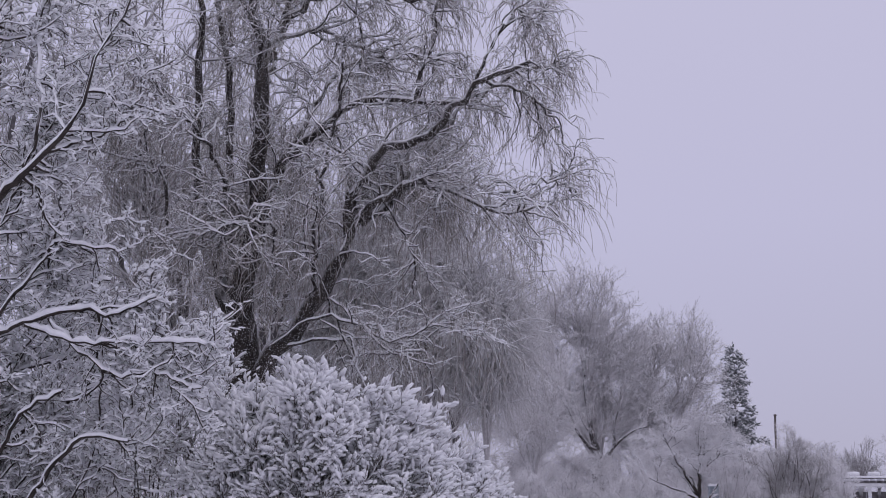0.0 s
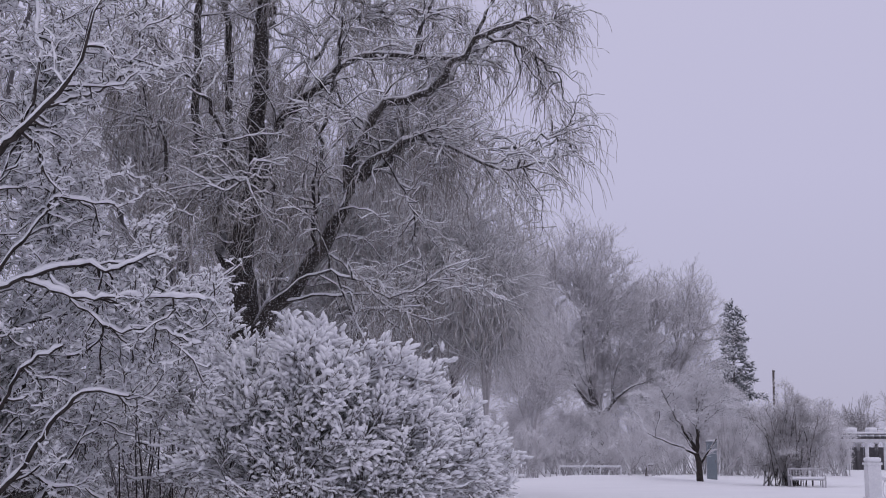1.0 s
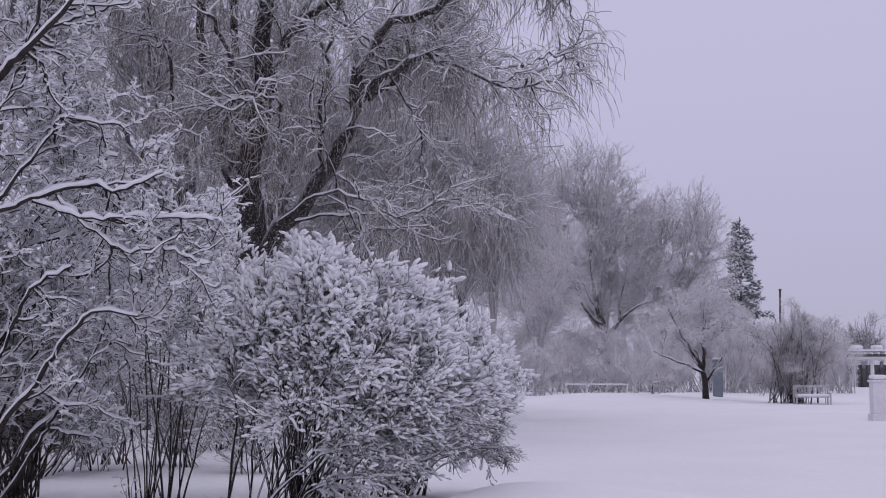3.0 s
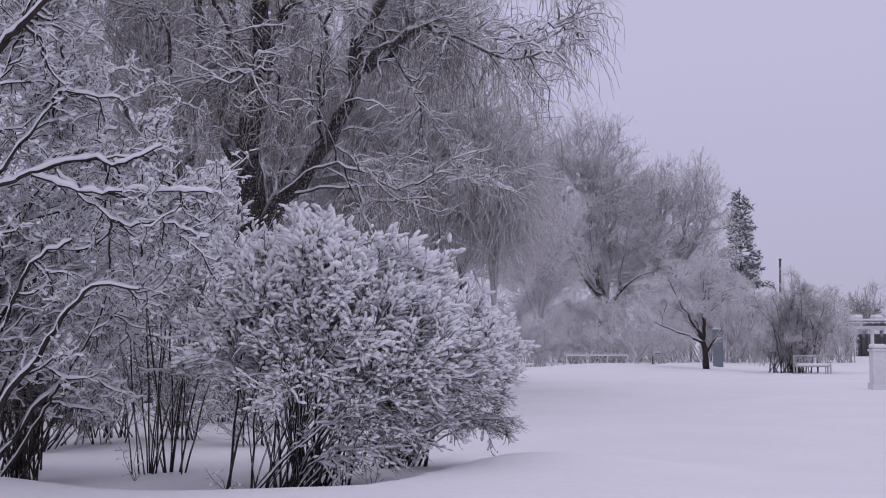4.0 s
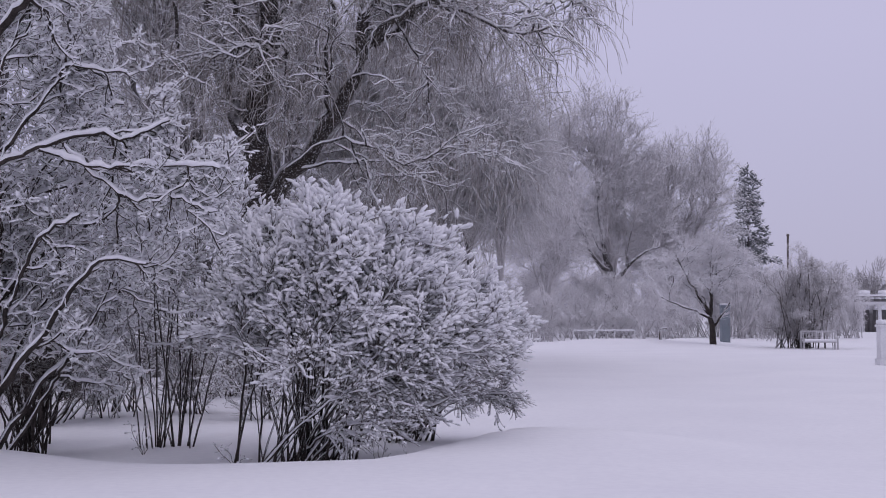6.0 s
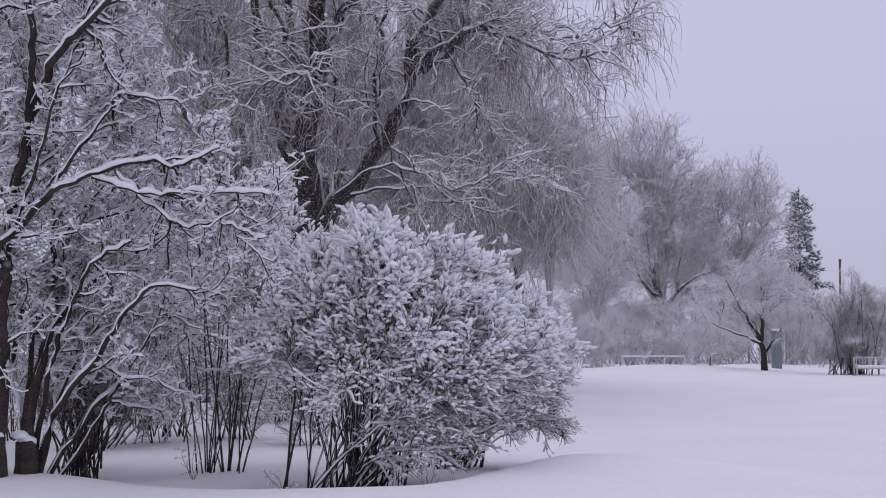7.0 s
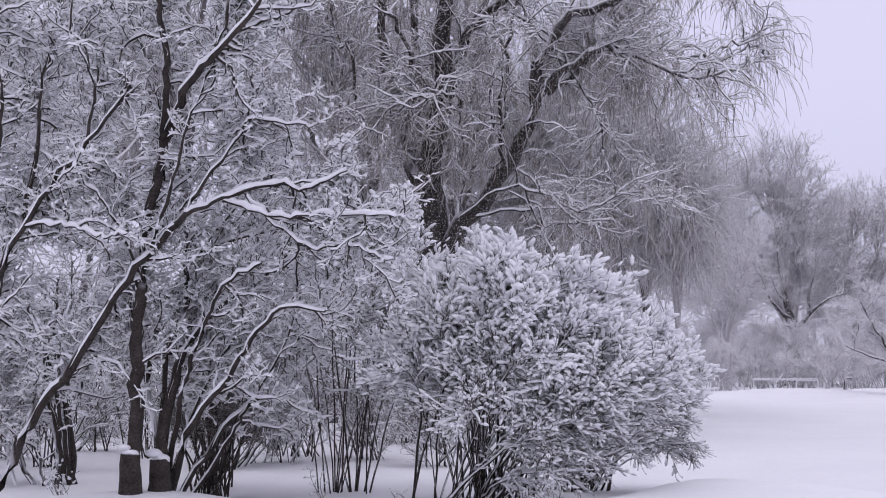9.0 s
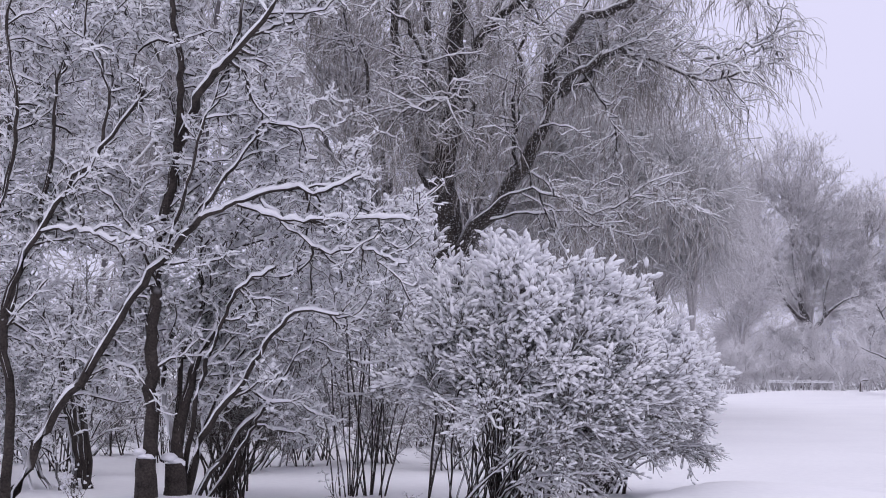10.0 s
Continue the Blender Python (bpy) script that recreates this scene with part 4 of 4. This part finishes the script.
crown_tree("apple_tree", (13.69, 70), (12.90, 70.00, 3.85), (3.1, 2.4, 2.2), 0.16, 1.55, 60, 1000, 7000, "small spreading apple tree white with hoarfrost and painted haze", twig_len=0.36, twig_r=0.010, sub_len=0.8, low=-0.3, power=0.4, limb_r=0.4, lean=-0.15, snow=0.03, sub_r=0.014, angle=50, rise=-0.2, primaries=4,
           forks=[(places, a, b) for places, a, b in (
               ([(13.60, 70.00, 1.39), (12.84, 69.80, 1.80), (11.99, 69.60, 2.09), (10.91, 69.40, 2.52)], 0.1, 0.03),
               ([(13.55, 70.00, 1.59), (13.62, 70.00, 2.33), (13.83, 70.00, 3.00), (14.60, 70.00, 3.59)], 0.12, 0.03),
               ([(13.52, 70.00, 1.74), (12.79, 69.80, 2.82), (12.20, 69.70, 3.70), (11.75, 69.60, 4.66)], 0.1, 0.03),
               ([(13.75, 70.00, 1.01), (14.05, 69.70, 1.59), (14.45, 69.50, 2.20)], 0.08, 0.03))],
           bark=BARK_DARK, twig_mat=FROST_HAZE_TWIG, group="frosted trees across the lawn")
FROSTED = dict(name="frosted_shrub", frost=True, rise=-0.1, side_from=0.08, group="frosted shrubs", fine=3.2, far=True, lumps=0, bark=FROST_HAZE_BARK, twig_mat=FROST_HAZE_TWIG, side_len=0.9, twig_len=0.36, side_n=14, tube_share=1.0, power=0.4)
snow_shrub((17.01, 66), 0.6, (17.02, 66.00, 2.23), (2.5, 2.0, 2.05), 46, 7500, "dense brownish shrub rimmed with hoarfrost", low=-0.7, **dict(FROSTED, bark=BARK_WILLOW, side_mat=WILLOW_TWIG, twig_mat=DISTANT_TWIG, fine=2.4, side_n=12, power=0.35, rise=0.0, twig_len=0.45))
snow_shrub((5.37, 82), 0.9, (5.37, 82.00, 1.77), (2.6, 2, 1.6), 18, 3200, "low shrub thick with hoarfrost", low=-0.8, **FROSTED)
snow_shrub((8.52, 86), 0.9, (8.88, 86.00, 1.96), (2.4, 2, 1.5), 15, 2600, "low shrub thick with hoarfrost", low=-0.8, **FROSTED)
snow_shrub((11.14, 84), 0.9, (11.15, 84.00, 1.78), (2.4, 2, 1.4), 15, 2600, "low shrub thick with hoarfrost", low=-0.8, **FROSTED)
snow_shrub((14.77, 90), 0.9, (14.97, 90.00, 2.36), (2.6, 2, 1.9), 15, 2600, "low shrub thick with hoarfrost", low=-0.8, **FROSTED)
snow_shrub((20.97, 95), 0.9, (21.01, 95.00, 3.60), (2.8, 2, 3.0), 18, 3200, "tall shrub thick with hoarfrost", low=-0.7, **FROSTED)
snow_shrub((27.75, 95), 0.9, (27.78, 95.00, 2.80), (1.8, 2, 2.2), 16, 2800, "tall shrub thick with hoarfrost", low=-0.7, **FROSTED)
snow_shrub((21.80, 85), 0.9, (21.94, 85.00, 3.56), (2.4, 2, 2.6), 16, 2800, "tall shrub thick with hoarfrost", low=-0.7, **FROSTED)


hedge_a = snow_shrub((9.29, 98), 1.0, (9.30, 98.00, 2.64), (3.2, 2, 2.3), 20, 3200, "dense thicket shrub white with hoarfrost and painted haze", low=-0.8, **dict(FROSTED, side_from=0.02, twig_len=0.5, side_n=11))
hedge_b = snow_shrub((19.52, 102), 1.0, (19.55, 102.00, 3.32), (3.2, 2, 2.8), 20, 3200, "dense thicket shrub white with hoarfrost and painted haze", low=-0.8, **dict(FROSTED, side_from=0.02, twig_len=0.5, side_n=11))
for q, (px, py) in enumerate(((4.67, 92), (7.18, 100), (11.93, 96), (14.94, 100), (16.49, 98), (21.65, 100), (23.28, 98), (27.44, 102), (31.09, 108), (27.51, 110), (11.39, 106), (15.05, 110))):
    copy_thing((hedge_a, hedge_b)[q % 2], pose(*on_ground(px, py, 0.1), 0, 0, 53 * q))


# ---------------------------------------------------------------- the fir
def fir(at, tall, wide, label):
    """A spruce: a straight trunk and whorls of drooping boughs with hanging tufts of needles and snow."""
    base = np.array(on_ground(*at, 0.1))
    ob = thing("fir", base, label, "tree", "")
    top = base + np.array([0, 0, tall])
    trunk = limb([base, base * 0.5 + top * 0.5, top], 0.25, 0.03, 10, 0.02)
    part("trunk", *tubes(trunk, 8), WOOD_BARK, ob)
    n = 230
    h = 0.12 + 0.86 * (np.floor(rng.uniform(0, 15, n)) / 15 + rng.uniform(0, 0.055, n))
    turn = rng.uniform(0, 2 * np.pi, n)
    lobes = 0.8 + 0.45 * np.sin(turn * 2 + h * 17) * np.sin(h * 29 + 1.0)
    reach = wide * (1 - h) ** 0.7 * rng.uniform(0.55, 1.1, n) * lobes + 0.25
    out = np.stack([np.cos(turn), np.sin(turn), np.zeros(n)], 1)
    root = base + np.array([0, 0, 1.0]) * (h * tall)[:, None]
    s = np.linspace(0, 1, 6)
    path = root[:, None] + out[:, None] * (reach[:, None] * s)[..., None]
    path[..., 2] += reach[:, None] * (0.2 * s - 0.5 * s ** 2 + 0.25 * s ** 4)
    bough = path, np.broadcast_to(0.04 * (1 - 0.8 * s), (n, 6)).copy()
    spray = grow(bough, 2600, 0.62, 45, -0.06, 0.06, 4, (0.05, 0.02), (0.15, 1.0), 0.5)
    spray = spray[0], np.full_like(spray[1], 0.085) * np.array([0.7, 1.2, 1.0, 0.3])
    needle = grow(spray, 2400, 0.34, 45, -0.1, 0.05, 3, (0.034, 0.012), (0.1, 1.0), 0.2)
    part("bough_mass", *tubes(bough, 4), WOOD_BARK, ob, kind="stuff")
    part("needle_sprays", *merge(tubes(spray, 4), tubes(needle, 3)), NEEDLE, ob, "dark green needles dusted with frost", kind="stuff")
    a, d = ends(spray, 0.2, 0.9, 0.8)
    part("bough_snow", *clumps(a + np.array([0, 0, 0.06]), 0.12, d, stretch=(1.2, 2.2)), SNOW, ob, "snow lying on the boughs", kind="stuff")
    return ob


fir((26.69, 120), 15.4, 3.7, "tall dark green fir with snow on its boughs")

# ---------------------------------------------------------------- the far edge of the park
EDGE = dict(bark=FROST_HAZE_BARK, twig_mat=DISTANT_TWIG, group="far line of trees", twig_len=2.6, twig_r=0.06, sub_len=4.0, low=-0.9, angle=50, rise=0.0, seg=3)
edge_a = crown_tree("distant_tree", (92, 260), (92, 260, 7.5), (5.5, 4, 7.0), 0.4, 3.0, 12, 130, 850, "frosted tree at the edge of the park, paled by painted haze", **EDGE)
edge_b = crown_tree("distant_tree", (80, 270), (80, 270, 6.0), (5.0, 4, 5.5), 0.35, 2.5, 12, 130, 850, "frosted tree at the edge of the park, paled by painted haze", **EDGE)
for q in range(22):
    copy_thing((edge_a, edge_b)[q % 2], pose(*on_ground(-40 + 7.4 * q + rng.uniform(-2, 2), 265 + rng.uniform(-14, 22), 0.1), 0, 0, 47 * q) @ Matrix.Scale(float(rng.uniform(0.75, 1.1)), 4))


# ---------------------------------------------------------------- things on the lawn
def pole(at, tall, r, label):
    ob = thing("pole", on_ground(*at, 0.2), label, "pole")
    b = np.array(ob.location)
    part("shaft", *tubes(limb([b, b + np.array([0.02, 0, tall / 2]), b + np.array([0.05, 0, tall])], r, r * 0.85, 8, 0.01), 10), POLE_WOOD, ob)
    part_bm("cap", box_bm((r * 2.1, r * 2.1, 0.12), (0.05, 0, tall), 0.03), POLE_WOOD, ob)
    part_bm("snow_cap", box_bm((r * 1.8, r * 1.8, 0.08), (0.05, 0, tall + 0.1), 0.035), SNOW, ob, "small cap of snow")
    return ob


pole((23.13, 92), 7.3, 0.085, "weathered brown wooden pole standing behind shrubs")


def bench(at, wide, label):
    """A white slatted garden bench with arms."""
    ob = thing("garden_bench", on_ground(*at, 0.1), label, "bench")
    for x in (-wide / 2, wide / 2):
        for y, h in ((-0.28, 0.62), (0.22, 0.98)):
            part_bm("leg", box_bm((0.07, 0.07, h), (x, y, h / 2), 0.01), OLD_PAINT, ob)
        part_bm("armrest", box_bm((0.08, 0.58, 0.05), (x, -0.03, 0.64), 0.012), OLD_PAINT, ob)
    for q in range(4):
        part_bm("seat_slat", box_bm((wide, 0.1, 0.03), (0, -0.24 + 0.13 * q, 0.44), 0.006), OLD_PAINT, ob)
    for z in (0.55, 0.96):
        part_bm("back_rail", box_bm((wide, 0.04, 0.07), (0, 0.22, z), 0.01), OLD_PAINT, ob)
    n = 11
    for q in range(n):
        part_bm("back_slat", box_bm((0.05, 0.025, 0.4), (-wide / 2 + wide * (q + 0.8) / (n + 0.6), 0.22, 0.76), 0.006), OLD_PAINT, ob)
    part_bm("seat_snow", box_bm((wide * 0.97, 0.5, 0.14), (0, -0.04, 0.53), 0.06), SNOW, ob, "cushion of snow on the seat", True)
    return ob


bench((17.54, 64), 1.6, "white painted slatted garden bench with snow on its seat")


def gate_pier(at, label):
    """A square rendered pier with a plinth, a cap, a snow hat and a scrolled railing panel."""
    ob = thing("garden_pier", on_ground(*at, 0.1), label, "pier")
    part_bm("plinth", box_bm((0.52, 0.52, 0.3), (0, 0, 0.15), 0.02), WHITE_PAINT, ob)
    part_bm("shaft", box_bm((0.42, 0.42, 1.0), (0, 0, 0.8), 0.015), WHITE_PAINT, ob)
    part_bm("cap", box_bm((0.5, 0.5, 0.08), (0, 0, 1.34), 0.02), WHITE_PAINT, ob)
    part_bm("snow_cap", box_bm((0.46, 0.46, 0.16), (0, 0, 1.46), 0.075), SNOW, ob, "rounded hat of snow", True)
    for z in (0.25, 0.85):
        part_bm("rail", box_bm((2.2, 0.06, 0.07), (1.3, 0, z), 0.015), WHITE_PAINT, ob)
    for q in range(9):
        s = np.linspace(0, 2 * np.pi, 14)
        c = np.array(ob.location) + np.array([0.4 + 0.23 * q, 0, 0.55])
        ring = np.stack([0.1 * np.cos(s), 0 * s, 0.26 * np.sin(s)], 1) + c
        part("scroll", *tubes((ring[None], np.full((1, 14), 0.018)), 5), WHITE_PAINT, ob)
    part_bm("rail_snow", box_bm((2.1, 0.09, 0.06), (1.3, 0, 0.915), 0.025), SNOW, ob, "snow lying on the rail", True)
    return ob


gate_pier((13.88, 43), "white painted garden pier with a snow hat and scrolled railing")


def pergola(at, wide, label):
    """A long pergola: white columns, a dark timber back, beams and rafters under snow."""
    ob = thing("pergola", on_ground(*at, 0.1), label, "pergola")
    n = 9
    for q in range(n):
        x = wide * q / (n - 1)
        for y in (0, 2.6):
            bm = bmesh.new()
            bmesh.ops.create_cone(bm, cap_ends=True, segments=14, radius1=0.2, radius2=0.16, depth=2.6, matrix=Matrix.Translation((x, y, 1.3)))
            col = part_bm("column", bm, WHITE_PAINT if y == 0 else GREY_WOOD, ob, smooth=True)
            part_bm("capital", box_bm((0.46, 0.46, 0.14), (x, y, 2.65), 0.03), WHITE_PAINT, col)
    for y in (0, 2.6):
        part_bm("beam", box_bm((wide + 1, 0.2, 0.28), (wide / 2, y, 2.88), 0.02), WHITE_PAINT, ob)
    for q in range(24):
        x = -0.3 + (wide + 0.6) * q / 23
        r = part_bm("rafter", box_bm((0.12, 3.8, 0.22), (x, 1.3, 3.15), 0.02), GREY_WOOD, ob)
        part_bm("rafter_snow", box_bm((0.2, 3.7, 0.16), (x, 1.3, 3.34), 0.06), SNOW, r, "snow lying on the rafter", True)
    for q in range(4):
        part_bm("batten", box_bm((wide + 0.8, 0.08, 0.1), (wide / 2, -0.3 + 1.05 * q, 3.48), 0.015), GREY_WOOD, ob)
        part_bm("batten_snow", box_bm((wide + 0.7, 0.22, 0.18), (wide / 2, -0.3 + 1.05 * q, 3.6), 0.07), SNOW, ob, "snow lying on the batten", True)
    for x in (0.5, 2.4, 4.2):
        part_bm("snow_heap", box_bm((0.9, 1.2, 0.5), (x, 0.6, 3.85), 0.2), SNOW, ob, "heap of snow on the roof", True)
    for q in range(12):
        part_bm("back_board", box_bm((wide / 12 - 0.04, 0.06, 2.2), (wide * (q + 0.5) / 12, 2.85, 1.15), 0.01), GREY_WOOD, ob)
    return ob


pergola((39.11, 128), 14.0, "long white-columned pergola with snow on its rafters")


def cabinet(at, label):
    ob = thing("metal_cabinet", on_ground(*at, 0.1), label, "cabinet")
    part_bm("body", box_bm((0.5, 0.5, 2.1), (0, 0, 1.1), 0.02), BLUE_METAL, ob)
    door = part_bm("door", box_bm((0.42, 0.02, 1.9), (0, -0.262, 1.12), 0.006), BLUE_METAL, ob)
    part_bm("handle", box_bm((0.03, 0.03, 0.16), (0.15, -0.29, 1.1), 0.008), GREY_WOOD, door)
    part_bm("roof", box_bm((0.56, 0.58, 0.05), (0, 0, 2.17), 0.012), BLUE_METAL, ob)
    part_bm("snow_cap", box_bm((0.5, 0.52, 0.1), (0, 0, 2.25), 0.045), SNOW, ob, "snow on the roof", True)
    return ob


cabinet((15.74, 77), "blue-grey metal cabinet standing beside a small tree")


def rail_fence(at, wide, label):
    """A low white rail on thin posts, with one bent snowy stake."""
    ob = thing("rail_fence", on_ground(*at, 0.1), label, "fence")
    for x in np.linspace(0, wide, 4):
        part_bm("post", box_bm((0.05, 0.05, 0.85), (float(x), 0, 0.42), 0.012), WHITE_PAINT, ob)
    part_bm("rail", box_bm((wide, 0.05, 0.06), (wide / 2, 0, 0.78), 0.015), WHITE_PAINT, ob)
    part_bm("rail_snow", box_bm((wide * 0.99, 0.07, 0.04), (wide / 2, 0, 0.855), 0.025), SNOW, ob, "snow lying on the rail", True)
    b = np.array(ob.location)
    part("stake", *tubes(limb([b + np.array([1.15, -0.1, 0]), b + np.array([1.3, -0.1, 0.6]), b + np.array([1.65, -0.1, 1.15])], 0.06, 0.035, 8, 0.01), 6), WHITE_PAINT, ob)
    return ob


rail_fence((7.26, 79), 3.6, "low white rail fence with a bent snowy stake")


def hook_post(at, label):
    ob = thing("hooked_stake", on_ground(*at, 0.1), label, "stake")
    b = np.array(ob.location)
    part("shaft", *tubes(limb([b, b + np.array([0.02, 0, 0.45]), b + np.array([0.12, 0, 0.66]), b + np.array([0.4, 0, 0.7])], 0.04, 0.03, 10, 0.004), 6), POLE_WOOD, ob)
    part("snow_line", *snow_on(limb([b + np.array([0.04, 0, 0.5]), b + np.array([0.14, 0, 0.67]), b + np.array([0.4, 0, 0.71])], 0.04, 0.03, 8, 0.004), 0.01, 0.06), SNOW, ob, "snow along the hook")
    return ob


hook_post((11.21, 72), "thin hooked stake standing in deep snow")
